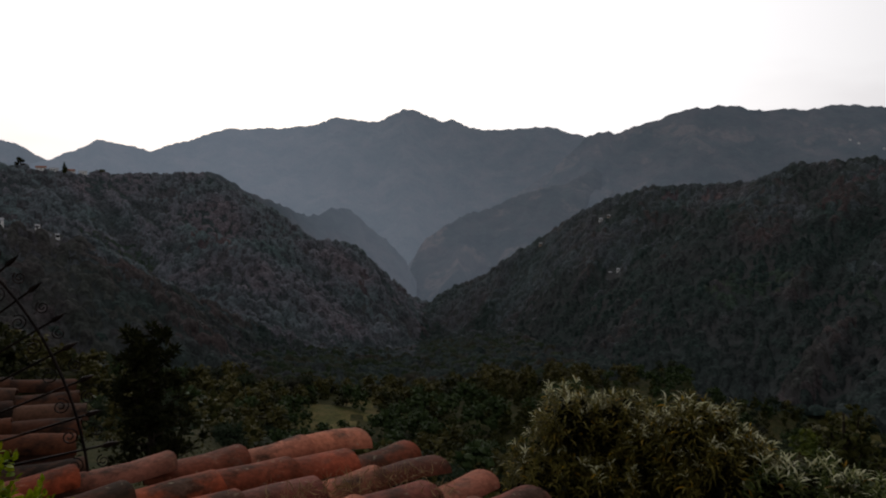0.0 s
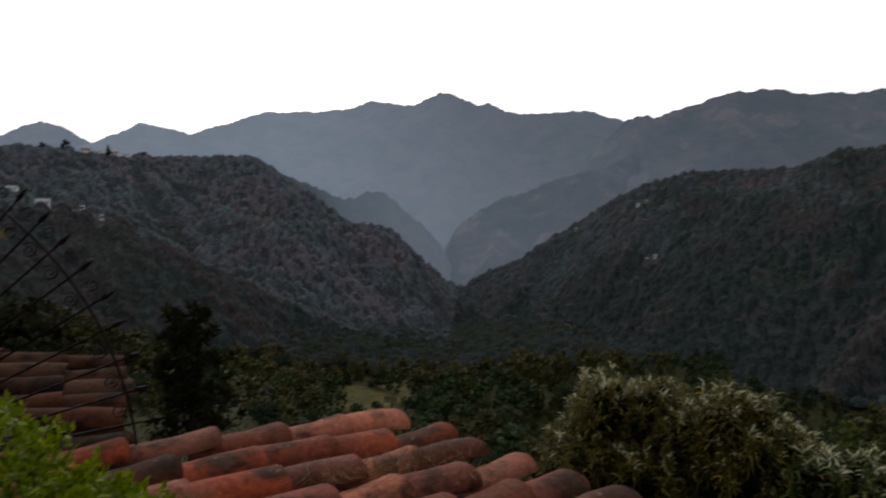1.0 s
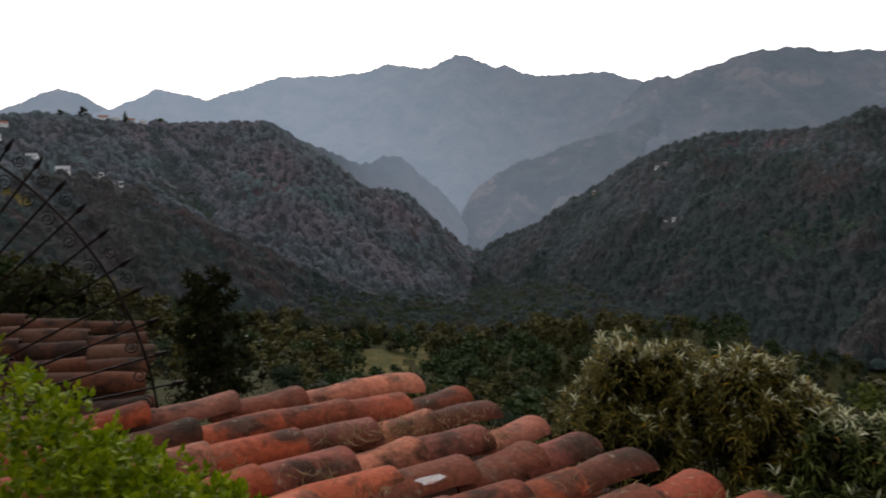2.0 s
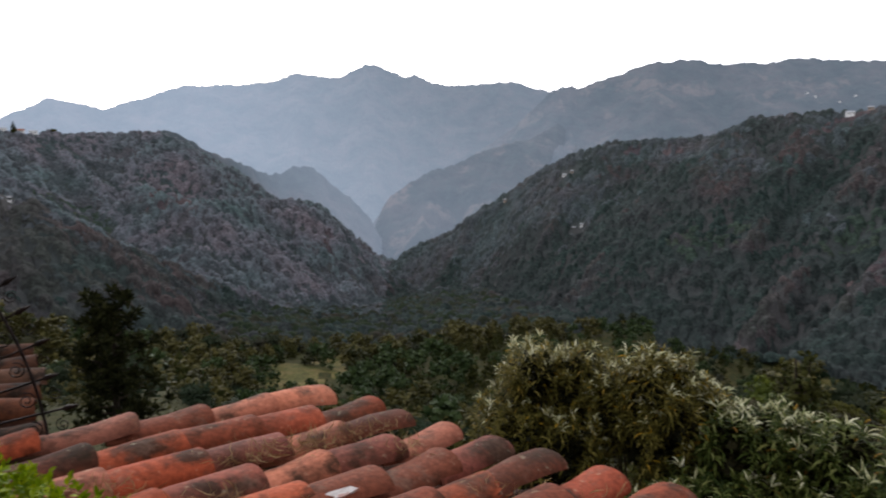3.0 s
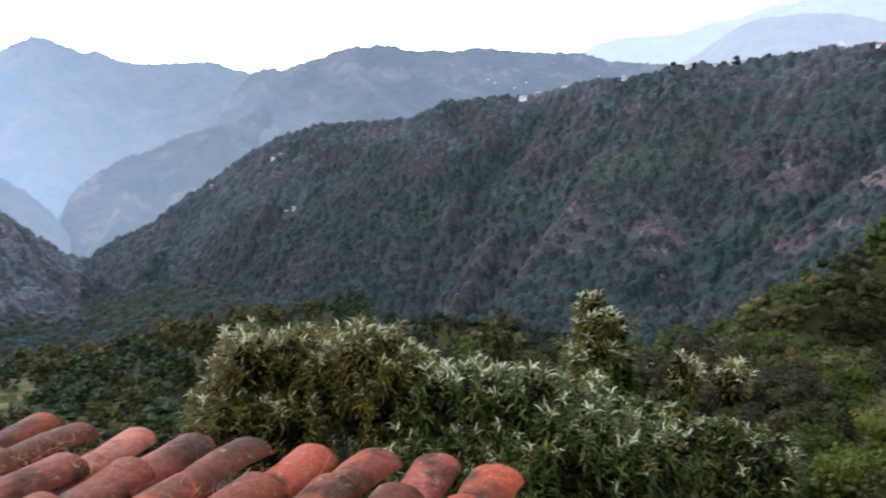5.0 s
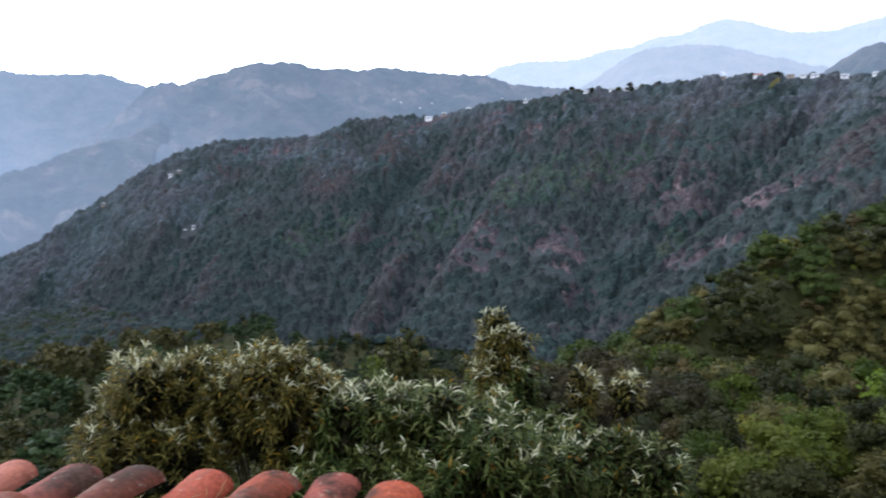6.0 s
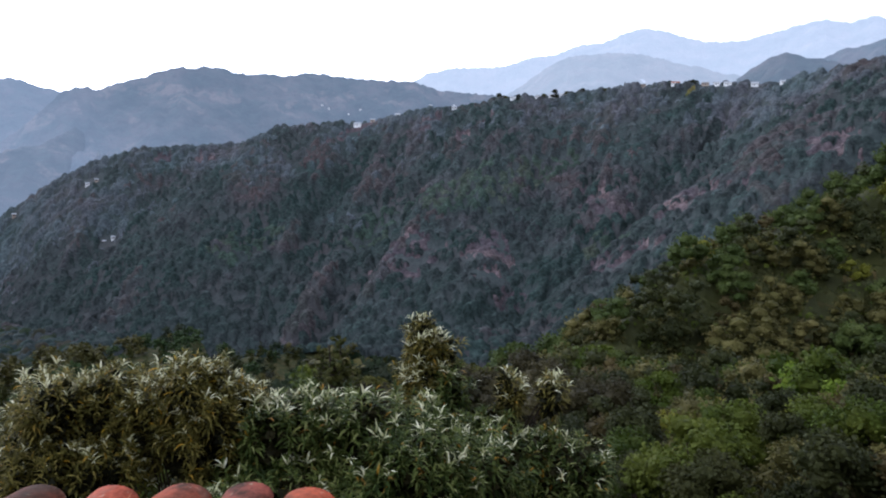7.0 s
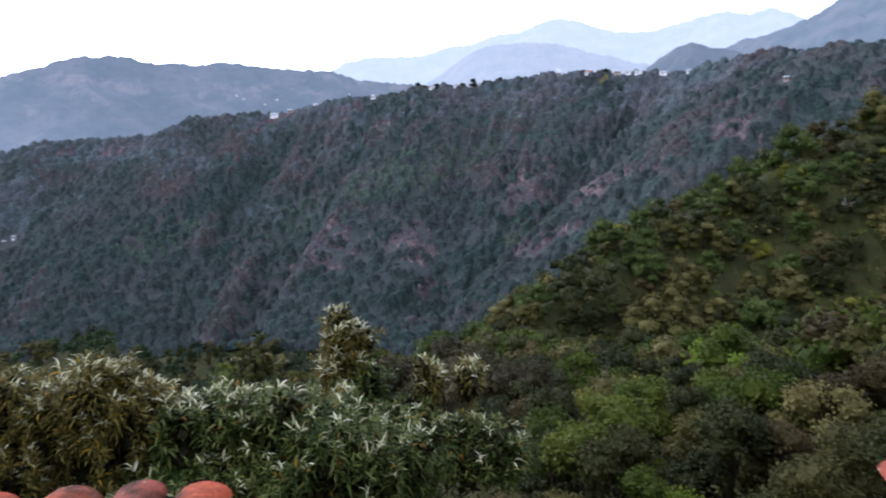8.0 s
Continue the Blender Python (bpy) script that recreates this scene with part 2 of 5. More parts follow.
M_FRESH = leaf_tone("fresh_green_leaves", (0.020, 0.032, 0.003), (0.043, 0.061, 0.006), (0.092, 0.102, 0.014), 0.25)
M_BRIGHT = leaf_tone("bright_green_leaves", (0.022, 0.034, 0.007), (0.050, 0.068, 0.014), (0.094, 0.110, 0.030), 0.3)
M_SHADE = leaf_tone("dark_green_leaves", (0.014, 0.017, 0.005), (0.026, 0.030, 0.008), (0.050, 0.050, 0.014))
M_DUN = leaf_tone("olive_dun_leaves", (0.029, 0.029, 0.008), (0.063, 0.057, 0.014), (0.130, 0.111, 0.034))
M_GREY = leaf_tone("grey_olive_leaves", (0.042, 0.042, 0.010), (0.086, 0.078, 0.021), (0.160, 0.134, 0.046))
M_RUSSET = leaf_tone("russet_leaves", (0.020, 0.016, 0.005), (0.044, 0.034, 0.010), (0.095, 0.072, 0.025))
M_UMBER = leaf_tone("dark_umber_leaves", (0.014, 0.012, 0.005), (0.028, 0.024, 0.009), (0.055, 0.046, 0.017))
M_GOLD = leaf_tone("yellow_green_leaves", (0.060, 0.066, 0.007), (0.120, 0.120, 0.012), (0.20, 0.185, 0.028), 0.3)
M_DARK = material("dark_needles", ((0.35, (0.018, 0.024, 0.006)), (0.6, (0.039, 0.043, 0.009)), (0.75, (0.068, 0.061, 0.015))), scale=0.8, fine=8, rough=0.8, bump=0,
                  islands=((0.0, (0.014, 0.018, 0.004)), (1.0, (0.060, 0.057, 0.013))), translucent=0.1)
M_OLIVE = material("olive_leaves", ((0.35, (0.040, 0.046, 0.009)), (0.6, (0.072, 0.068, 0.013)), (0.68, (0.100, 0.080, 0.020))), scale=0.22, fine=6, rough=0.8, bump=0,
                   islands=((0.0, (0.020, 0.024, 0.005)), (1.0, (0.086, 0.078, 0.018))), island_mix=0.35, translucent=0.2)
M_LIME = material("lime_leaves", ((0.35, (0.083, 0.126, 0.005)), (0.65, (0.152, 0.200, 0.007))), scale=0.6, fine=6, rough=0.6, bump=0,
                  islands=((0.0, (0.048, 0.089, 0.010)), (1.0, (0.165, 0.200, 0.029))), translucent=0.3)
M_DEEP = material("deep_green_leaves", ((0.35, (0.018, 0.034, 0.010)), (0.55, (0.030, 0.050, 0.014)), (0.7, (0.048, 0.062, 0.020))), scale=0.2, fine=2.0, fine_amount=0.4, rough=0.6, bump=0,
                  islands=((0.0, (0.012, 0.024, 0.008)), (1.0, (0.055, 0.075, 0.025))), island_mix=0.5, translucent=0.2)
M_BARK = material("bark", ((0.3, (0.025, 0.019, 0.014)), (0.7, (0.055, 0.043, 0.033))), scale=6, fine=40, rough=0.95, bump=0.6)

# ---------------------------------------------------------------- land: crest lines (x, y, height) in metres
CRESTS = {
    "east_hill": ([(-63, 1349, -301), (-35, 1334, -255), (-2, 1319, -222), (50, 1303, -197), (91, 1285, -173), (129, 1267, -139), (176, 1246, -106), (220, 1223, -69), (263, 1199, -44),
                   (302, 1174, -24), (344, 1146, -9), (391, 1115, -6), (446, 1078, -1), (488, 1042, 3), (497, 1021, 13), (504, 1000, 26)], 0.62),
    "east_plateau": ([(504, 1000, 26), (551, 957, 33), (587, 917, 36), (621, 876, 48), (658, 828, 58), (693, 780, 63), (711, 741, 73), (769, 657, 80), (811, 579, 91), (829, 525, 92),
                      (848, 462, 90), (854, 417, 87), (831, 347, 95), (817, 304, 100), (808, 244, 96), (785, 224, 99), (769, 175, 93), (751, 116, 89), (740, -60, 95)], 0.66),
    "west_hill": ([(-786, 640, 12), (-786, 840, 5), (-752, 892, 5), (-712, 945, -1), (-688, 983, 4), (-629, 1042, 4), (-588, 1084, -1), (-551, 1122, -5), (-491, 1171, -8), (-440, 1202, -3),
                   (-410, 1223, -6), (-389, 1262, -22), (-364, 1295, -46), (-333, 1329, -81), (-288, 1360, -124), (-240, 1389, -166)], 0.50),
    "west_spur": ([(-430, 1080, -72), (-330, 960, -84), (-275, 930, -88), (-252, 968, -91), (-224, 1016, -98), (-183, 1064, -101), (-160, 1078, -102), (-136, 1092, -110), (-119, 1102, -124), (-98, 1111, -148), (-77, 1122, -166),
                   (-59, 1133, -184), (-41, 1139, -218)], 0.60),
    "west_rib": ([(-551, 1122, -12), (-500, 1060, -38), (-440, 1000, -66), (-370, 930, -104), (-310, 890, -134), (-240, 870, -168), (-170, 880, -198)], 0.55),
    "west_shoulder": ([(-520, 440, -20), (-402, 472, -37), (-386, 508, -41), (-365, 545, -40), (-339, 583, -45), (-324, 612, -53), (-310, 639, -71), (-295, 666, -89), (-267, 697, -116), (-224, 731, -144), (-181, 761, -167), (-154, 785, -188)], 0.5),
    "near_spur": ([(330, -40, 34), (258, 32, 20), (242, 53, 10), (227, 59, 5), (212, 65, 1), (196, 73, -6), (180, 78, -12), (165, 81, -15), (150, 82, -19), (135, 83, -23), (120, 83, -29), (106, 80, -33), (91, 78, -34)], 0.42),
    "home_slope": ([(-260, -120, 4), (-90, -50, 9), (-20, -10, 5), (10, -8, 4), (60, -40, -1), (200, -130, 22)], 0.36),
    "valley": ([(300, 270, -160), (120, 240, -135), (20, 290, -122), (-20, 400, -136), (-58, 698, -188), (-59, 998, -238), (-70, 1300, -300), (-86, 1698, -430), (-100, 2400, -540)], -0.10),
    "west_foot": ([(-430, 300, -34), (-310, 335, -66), (-215, 362, -98), (-150, 400, -124), (-110, 450, -144)], 0.5),
}


def to_crest(X, Y, pts):
    """Distance to a crest line, its height there and the way along it."""
    best = np.full(X.shape, 1e9); zc = np.zeros(X.shape); run = np.zeros(X.shape); rc = np.zeros(X.shape); s0 = 0.0
    for (x0, y0, z0), (x1, y1, z1) in zip(pts, pts[1:]):
        dx, dy = x1 - x0, y1 - y0
        l2 = dx * dx + dy * dy
        t = np.clip(((X - x0) * dx + (Y - y0) * dy) / l2, 0, 1)
        px, py = x0 + t * dx, y0 + t * dy
        d = np.hypot(X - px, Y - py)
        m = d < best
        best[m] = d[m]; zc[m] = (z0 + t * (z1 - z0))[m]; run[m] = (s0 + t * math.sqrt(l2))[m]; rc[m] = np.hypot(px, py)[m]
        s0 += math.sqrt(l2)
    return best, zc, run, rc


def land_height(X, Y):
    Z = np.full(X.shape, -560.0)
    R = np.hypot(X, Y)
    for i, (name, (pts, slope)) in enumerate(CRESTS.items()):
        d, zc, run, rc = to_crest(X, Y, pts)
        w = 3.0 if name in ("home_slope", "near_spur") else 8.0
        fall = np.sqrt(d * d + w * w) - w
        if slope > 0:
            gully = (fbm(run / 95.0 + 7 * i, d / 420.0 + 3 * i, 4) - 0.5) * np.minimum(d * 0.55, 70.0)
            gully += (fbm(X / 45.0 + 5 * i, Y / 45.0, 3) - 0.5) * np.minimum(d * 0.25, 14.0)
            s = np.full(X.shape, slope)
            if name in ("east_plateau", "west_hill"):
                flat = np.clip((zc + 12) / 30.0, 0, 1) * (R > rc) * np.clip(run / 220.0, 0, 1)
                s = s * (1 - flat) + 0.05 * flat
                gully = gully * (1 - 0.8 * flat)
            if name in ("home_slope", "near_spur"):
                gully *= 0.25
            if name == "near_spur":
                s = np.where(R > rc, 1.0, s)
            if name == "east_plateau":
                gully += (fbm(run / 60.0 + 40, d / 600.0, 3) - 0.5) * np.minimum(d * 0.4, 40.0) * (R < rc)
            z = zc - s * fall + gully
            if name == "home_slope":      # bent down between two bearings to clear the camera's view
                az = np.degrees(np.arctan2(X, Y))
                z = z - 0.12 * np.maximum(R - 14, 0) * np.clip((az + 19) / 5, 0, 1) * np.clip((29 - az) / 5, 0, 1)
            if name in ("east_plateau", "west_hill"):
                z = z - 0.7 * np.maximum(d - 150, 0) * (R > rc)
        else:
            z = zc - slope * np.minimum(fall, 160) - 0.5 * np.maximum(fall - 160, 0)
        Z = np.maximum(Z, z)
    return Z


AZ = np.radians(np.concatenate([np.arange(-180, -50, 4.0), np.arange(-50, 84, 0.27), np.arange(84, 180.1, 4.0)]))
RAD = 2.0 * (4950 / 2.0) ** (np.arange(225) / 224.0)
GA, GR = np.meshgrid(AZ, RAD, indexing="ij")
GX, GY = np.sin(GA) * GR, np.cos(GA) * GR
GZ = land_height(GX, GY)
na, nr = GX.shape
idx = np.arange(na * nr).reshape(na, nr)
quads = np.stack([idx[:-1, :-1], idx[1:, :-1], idx[1:, 1:], idx[:-1, 1:]], -1).reshape(-1, 4)
centre = np.array([[0, 0, land_height(np.array([0.0]), np.array([0.0]))[0]]])
quads = np.concatenate([quads, np.stack([idx[1:, 0], idx[:-1, 0], np.full(na - 1, na * nr), np.full(na - 1, na * nr)], -1)])
tris = np.concatenate([quads[:, [0, 1, 2]], quads[:-(na - 1)][:, [0, 2, 3]]])
land_me = fast_mesh("ground", np.concatenate([np.stack([GX, GY, GZ], -1).reshape(-1, 3), centre]), tris, M_GROUND, True)
# scrubby earth close to the house and along the valley
fx, fy = GX[:-1, :-1].ravel(), GY[:-1, :-1].ravel()
fx, fy = np.concatenate([fx, np.zeros(na - 1), fx]), np.concatenate([fy, np.zeros(na - 1), fy])


def patches(x, y, spots, grain, seed):
    """Ragged patches round the given places."""
    m = np.zeros(x.shape, bool)
    edge = fbm(x / grain + seed, y / grain + seed, 4)
    for a, b, rx, ry in spots:
        m |= ((x - a) / rx) ** 2 + ((y - b) / ry) ** 2 < 2.6 * edge - 0.55
    return m


CLIFFS = [(443, 604, 44, 40), (499, 532, 30, 30), (616, 481, 22, 46), (520, 368, 24, 40), (600, 356, 34, 52), (647, 259, 26, 40), (626, 799, 26, 16), (642, 720, 34, 12), (360, 1100, 14, 18), (404, 1055, 14, 20),
          (-302, 962, 44, 40), (-112, 985, 7, 40), (-360, 1040, 30, 14), (560, 900, 40, 12), (470, 480, 18, 30)]
GREENS = [(558, 613, 50, 40), (627, 578, 44, 40), (526, 646, 40, 40), (590, 596, 60, 36), (470, 700, 40, 30), (350, 800, 50, 30), (560, 420, 24, 40), (-420, 900, 60, 40)]


def cliff(x, y):
    return patches(x, y, CLIFFS, 22.0, 3)


FIELDS = [(-44, 402, 26, 16), (-63, 372, 16, 20), (-65, 400, 15, 24), (-50, 446, 11, 28), (-352, 492, 11, 6), (806, 500, 12, 5)]


def in_field(x, y):
    m = np.zeros(x.shape, bool)
    for a, b, rx, ry in FIELDS:
        m |= ((x - a) / rx) ** 2 + ((y - b) / ry) ** 2 < 0.2 + 1.5 * fbm(x / 14, y / 14, 3)
    return m


land_me.materials.append(M_SCRUB); land_me.materials.append(M_FIELD)
land_me.polygons.foreach_set("material_index", np.where(in_field(fx, fy), 2, np.where(np.hypot(fx, fy) < 490, 1, 0)).astype(np.int32))
ground = tagged(new("ground", land_me), "dry brown wooded hillsides falling into a deep valley", "ground", kind="structure")


def land_at(x, y):
    return float(land_height(np.array([float(x)]), np.array([float(y)]))[0])


# ---------------------------------------------------------------- distant mountains
def mountain(label, pts, slope, glow, base, roll_scale, seed, cliffs=0.12, fade=None):
    """A distant mountain: a crest line with ribbed flanks falling on both sides; fade: the glow imitating haze changes
    from one place to another.
    """
    P = np.array(pts, float)
    seg = np.concatenate([[0], np.cumsum(np.hypot(np.diff(P[:, 0]), np.diff(P[:, 1])))])
    s = np.arange(0, seg[-1], 10.0)
    crest = np.stack([np.interp(s, seg, P[:, k]) for k in range(3)], -1)
    crest[:, 2] += (fbm(s / 60 + seed, s * 0 + seed, 3) - 0.5) * 14 + (vnoise(s / 14 + seed, s * 0) - 0.5) * 9
    away = crest[:, :2] / np.hypot(crest[:, 0], crest[:, 1])[:, None]
    d = np.concatenate([-np.geomspace(2100, 8, 60), [0], np.geomspace(12, 600, 8)])
    D, S = np.meshgrid(d, s)
    X, Y = crest[:, 0][:, None] + away[:, 0][:, None] * D, crest[:, 1][:, None] + away[:, 1][:, None] * D
    ad = np.abs(D)
    drop = slope * ad * (1 - 0.35 * np.minimum(ad / 2100, 1))
    rib = (fbm(S / roll_scale + seed * 3 + D / 900, D / 500 + seed, 5) - 0.5) * np.minimum(ad * 0.7, 190)
    rib += (fbm(X / 70 + seed, Y / 70, 3) - 0.5) * np.minimum(ad * 0.25, 24)
    Z = np.maximum(crest[:, 2][:, None] - drop + rib, base)
    n0, n1 = X.shape
    ii = np.arange(n0 * n1).reshape(n0, n1)
    q = np.stack([ii[:-1, :-1], ii[1:, :-1], ii[1:, 1:], ii[:-1, 1:]], -1).reshape(-1, 4)
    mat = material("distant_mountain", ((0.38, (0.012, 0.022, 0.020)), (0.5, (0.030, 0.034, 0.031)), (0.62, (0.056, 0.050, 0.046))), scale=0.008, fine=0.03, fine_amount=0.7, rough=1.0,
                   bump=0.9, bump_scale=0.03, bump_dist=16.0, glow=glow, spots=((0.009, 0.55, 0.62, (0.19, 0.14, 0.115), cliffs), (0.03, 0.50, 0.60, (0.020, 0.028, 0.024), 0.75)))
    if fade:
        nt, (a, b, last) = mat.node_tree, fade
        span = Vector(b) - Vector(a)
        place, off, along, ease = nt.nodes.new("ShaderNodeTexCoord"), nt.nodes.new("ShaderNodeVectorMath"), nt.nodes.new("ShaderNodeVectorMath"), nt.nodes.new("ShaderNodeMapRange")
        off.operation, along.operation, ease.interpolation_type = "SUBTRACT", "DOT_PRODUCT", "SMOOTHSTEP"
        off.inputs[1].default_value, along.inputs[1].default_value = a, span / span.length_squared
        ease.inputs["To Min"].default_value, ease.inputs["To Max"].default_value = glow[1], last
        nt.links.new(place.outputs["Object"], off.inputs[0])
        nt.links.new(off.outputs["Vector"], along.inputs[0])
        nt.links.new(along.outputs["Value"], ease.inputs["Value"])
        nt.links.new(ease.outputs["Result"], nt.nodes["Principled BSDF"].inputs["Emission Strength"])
    return tagged(new("backdrop", fast_mesh("backdrop", np.stack([X, Y, Z], -1).reshape(-1, 3), q, mat, True)), label, "mountain", kind="structure")


# bluish emission colours that stand in for haze over the mountains
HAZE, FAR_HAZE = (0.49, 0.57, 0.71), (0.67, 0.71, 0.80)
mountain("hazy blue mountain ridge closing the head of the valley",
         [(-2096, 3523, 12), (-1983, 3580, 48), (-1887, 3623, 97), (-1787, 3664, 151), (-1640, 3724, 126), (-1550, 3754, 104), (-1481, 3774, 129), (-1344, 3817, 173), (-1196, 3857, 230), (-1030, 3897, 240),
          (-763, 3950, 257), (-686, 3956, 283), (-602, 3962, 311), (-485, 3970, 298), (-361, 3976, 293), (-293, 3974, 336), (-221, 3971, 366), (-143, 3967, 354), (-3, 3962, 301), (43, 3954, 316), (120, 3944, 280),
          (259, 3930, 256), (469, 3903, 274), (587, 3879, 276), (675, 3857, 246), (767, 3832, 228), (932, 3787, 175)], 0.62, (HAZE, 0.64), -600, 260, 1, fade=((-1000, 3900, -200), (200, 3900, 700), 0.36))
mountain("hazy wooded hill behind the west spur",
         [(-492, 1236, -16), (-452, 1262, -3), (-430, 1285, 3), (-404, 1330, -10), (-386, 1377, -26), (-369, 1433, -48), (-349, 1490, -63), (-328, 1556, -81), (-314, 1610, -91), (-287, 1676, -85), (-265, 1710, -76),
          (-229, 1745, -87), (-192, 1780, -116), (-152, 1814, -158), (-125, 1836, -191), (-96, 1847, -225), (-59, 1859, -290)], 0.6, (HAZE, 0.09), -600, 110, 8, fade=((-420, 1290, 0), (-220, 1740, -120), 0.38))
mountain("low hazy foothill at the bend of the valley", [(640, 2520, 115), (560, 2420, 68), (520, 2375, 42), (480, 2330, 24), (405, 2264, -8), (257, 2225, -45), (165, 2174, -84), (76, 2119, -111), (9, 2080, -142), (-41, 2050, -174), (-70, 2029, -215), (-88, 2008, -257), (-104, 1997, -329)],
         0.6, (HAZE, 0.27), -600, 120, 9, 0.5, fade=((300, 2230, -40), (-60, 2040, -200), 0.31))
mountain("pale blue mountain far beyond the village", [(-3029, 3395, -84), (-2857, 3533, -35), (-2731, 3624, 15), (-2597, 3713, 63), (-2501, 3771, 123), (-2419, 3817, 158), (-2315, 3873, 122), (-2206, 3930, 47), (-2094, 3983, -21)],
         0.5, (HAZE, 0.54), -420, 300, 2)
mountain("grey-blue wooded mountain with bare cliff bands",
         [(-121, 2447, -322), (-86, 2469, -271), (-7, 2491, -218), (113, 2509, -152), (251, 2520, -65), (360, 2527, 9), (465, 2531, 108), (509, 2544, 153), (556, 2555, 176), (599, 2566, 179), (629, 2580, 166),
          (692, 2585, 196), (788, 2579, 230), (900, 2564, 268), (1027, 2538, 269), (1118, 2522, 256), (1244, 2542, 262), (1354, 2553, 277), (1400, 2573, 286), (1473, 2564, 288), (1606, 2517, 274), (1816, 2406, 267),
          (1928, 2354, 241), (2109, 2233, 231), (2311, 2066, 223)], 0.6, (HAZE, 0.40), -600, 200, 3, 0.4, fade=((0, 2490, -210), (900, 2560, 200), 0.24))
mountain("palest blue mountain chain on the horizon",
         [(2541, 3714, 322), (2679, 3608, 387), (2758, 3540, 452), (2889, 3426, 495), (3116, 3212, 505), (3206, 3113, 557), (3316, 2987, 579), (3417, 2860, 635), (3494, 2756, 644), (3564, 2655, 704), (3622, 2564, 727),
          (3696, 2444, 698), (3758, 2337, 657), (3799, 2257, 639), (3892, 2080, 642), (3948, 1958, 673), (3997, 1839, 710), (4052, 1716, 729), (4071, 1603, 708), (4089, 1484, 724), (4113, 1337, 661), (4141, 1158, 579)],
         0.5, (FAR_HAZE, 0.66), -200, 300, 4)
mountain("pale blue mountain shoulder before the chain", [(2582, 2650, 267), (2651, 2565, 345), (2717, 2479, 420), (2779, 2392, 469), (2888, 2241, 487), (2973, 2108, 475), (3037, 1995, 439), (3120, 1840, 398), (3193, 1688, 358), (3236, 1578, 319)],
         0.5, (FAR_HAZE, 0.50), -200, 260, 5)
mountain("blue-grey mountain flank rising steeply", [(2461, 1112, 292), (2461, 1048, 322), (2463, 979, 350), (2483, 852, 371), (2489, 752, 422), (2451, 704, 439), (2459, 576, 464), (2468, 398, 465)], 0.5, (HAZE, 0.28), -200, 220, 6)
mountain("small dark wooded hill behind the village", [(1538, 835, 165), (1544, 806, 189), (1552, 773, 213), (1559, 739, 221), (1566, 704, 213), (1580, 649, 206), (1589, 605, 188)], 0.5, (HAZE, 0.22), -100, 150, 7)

# ---------------------------------------------------------------- leaves
def unit(v):
    return v / np.maximum(np.linalg.norm(v, axis=-1, keepdims=True), 1e-9)


LEAF_V = np.array([(0, 0, 0), (.45, -.125, .03), (.45, 0, -.01), (.45, .125, .03), (1, 0, -.24)])
LEAF_F = np.array([(0, 1, 2), (0, 2, 3), (1, 4, 2), (2, 4, 3)])
ARCH_V = np.array([(0, 0, 0), (.30, -.085, .06), (.30, .085, .06), (.65, -.075, -.01), (.65, .075, -.01), (1, 0, -.30)])
ARCH_F = np.array([(0, 1, 2), (1, 3, 4), (1, 4, 2), (3, 5, 4)])
SPRAY_V = np.array([(0, 0, 0), (.5, -.40, .08), (.5, .40, .08), (1, 0, -.10)])
SPRAY_F = np.array([(0, 1, 2), (2, 1, 3)])


def leaves(origin, way, up, length, width=1.0, shape=(LEAF_V, LEAF_F), curl=1.0):
    """Vertices and faces of many leaves, given their stalks, directions and lengths."""
    x = unit(way)
    y = unit(np.cross(up, x))
    z = np.cross(x, y)
    lv, lf = shape
    L = np.asarray(length)[:, None, None]
    V = origin[:, None] + L * (x[:, None] * lv[None, :, :1] + y[:, None] * lv[None, :, 1:2] * width + z[:, None] * lv[None, :, 2:3] * curl)
    F = lf[None] + (np.arange(len(origin)) * len(lv))[:, None, None]
    return V.reshape(-1, 3), F.reshape(-1, 3)


def ball(n, rng):
    return unit(rng.randn(n, 3))


# village houses: place, width, kind, turn, storeys
VILLAGE = [
    (-360, 566, 10.5, 0, 30, 2), (-317, 578, 2.8, 0, 30, 1), (-608, 892, 13.0, 0, 20, 1), (-655, 887, 16.0, 0, 35, 1), (-680, 940, 13.0, 2, 30, 1), (-334, 579, 3.2, 0, 20, 1),
    (-607, 1068, 14.0, 2, 30, 1), (-595, 1082, 12.0, 0, 30, 1), (-579, 1099, 12.0, 2, 35, 1), (-566, 1112, 11.0, 0, 30, 1), (582, 911, 10.5, 0, -40, 1),
    (604, 903, 6.8, 1, -40, 1), (628, 872, 6.8, 0, -40, 1), (680, 803, 6.8, 0, -40, 1), (725, 727, 7.5, 0, -50, 1), (745, 698, 6.8, 0, -50, 1),
    (757, 682, 8.2, 0, -50, 1), (765, 669, 8.2, 0, -50, 1), (815, 573, 6.8, 1, -60, 1), (830, 534, 10.5, 2, -60, 1), (841, 498, 9.0, 1, -60, 1),
    (845, 485, 7.5, 0, -60, 1), (849, 472, 9.0, 0, -60, 1), (855, 440, 8.2, 0, -60, 1), (852, 403, 7.5, 0, -60, 1), (726, 246, 4.6, 1, -70, 1),
    (257, 1137, 6.0, 0, -15, 1), (268, 1130, 5.0, 1, -15, 1), (241, 992, 4.6, 1, -14, 1), (250, 984, 4.6, 0, -14, 1), (173, 1224, 5.5, 1, -10, 1),
    (195, 49, 2.4, 1, -75, 0)]
# houses on the slope of the far mountain: place, height, width
FAR_VILLAGE = [(1334, 2332, 148, 6.5), (1375, 2353, 138, 8.0), (1504, 2335, 141, 7.0), (1433, 2307, 119, 7.0), (1791, 2262, 170, 8.0), (1904, 2251, 176, 7.0)]

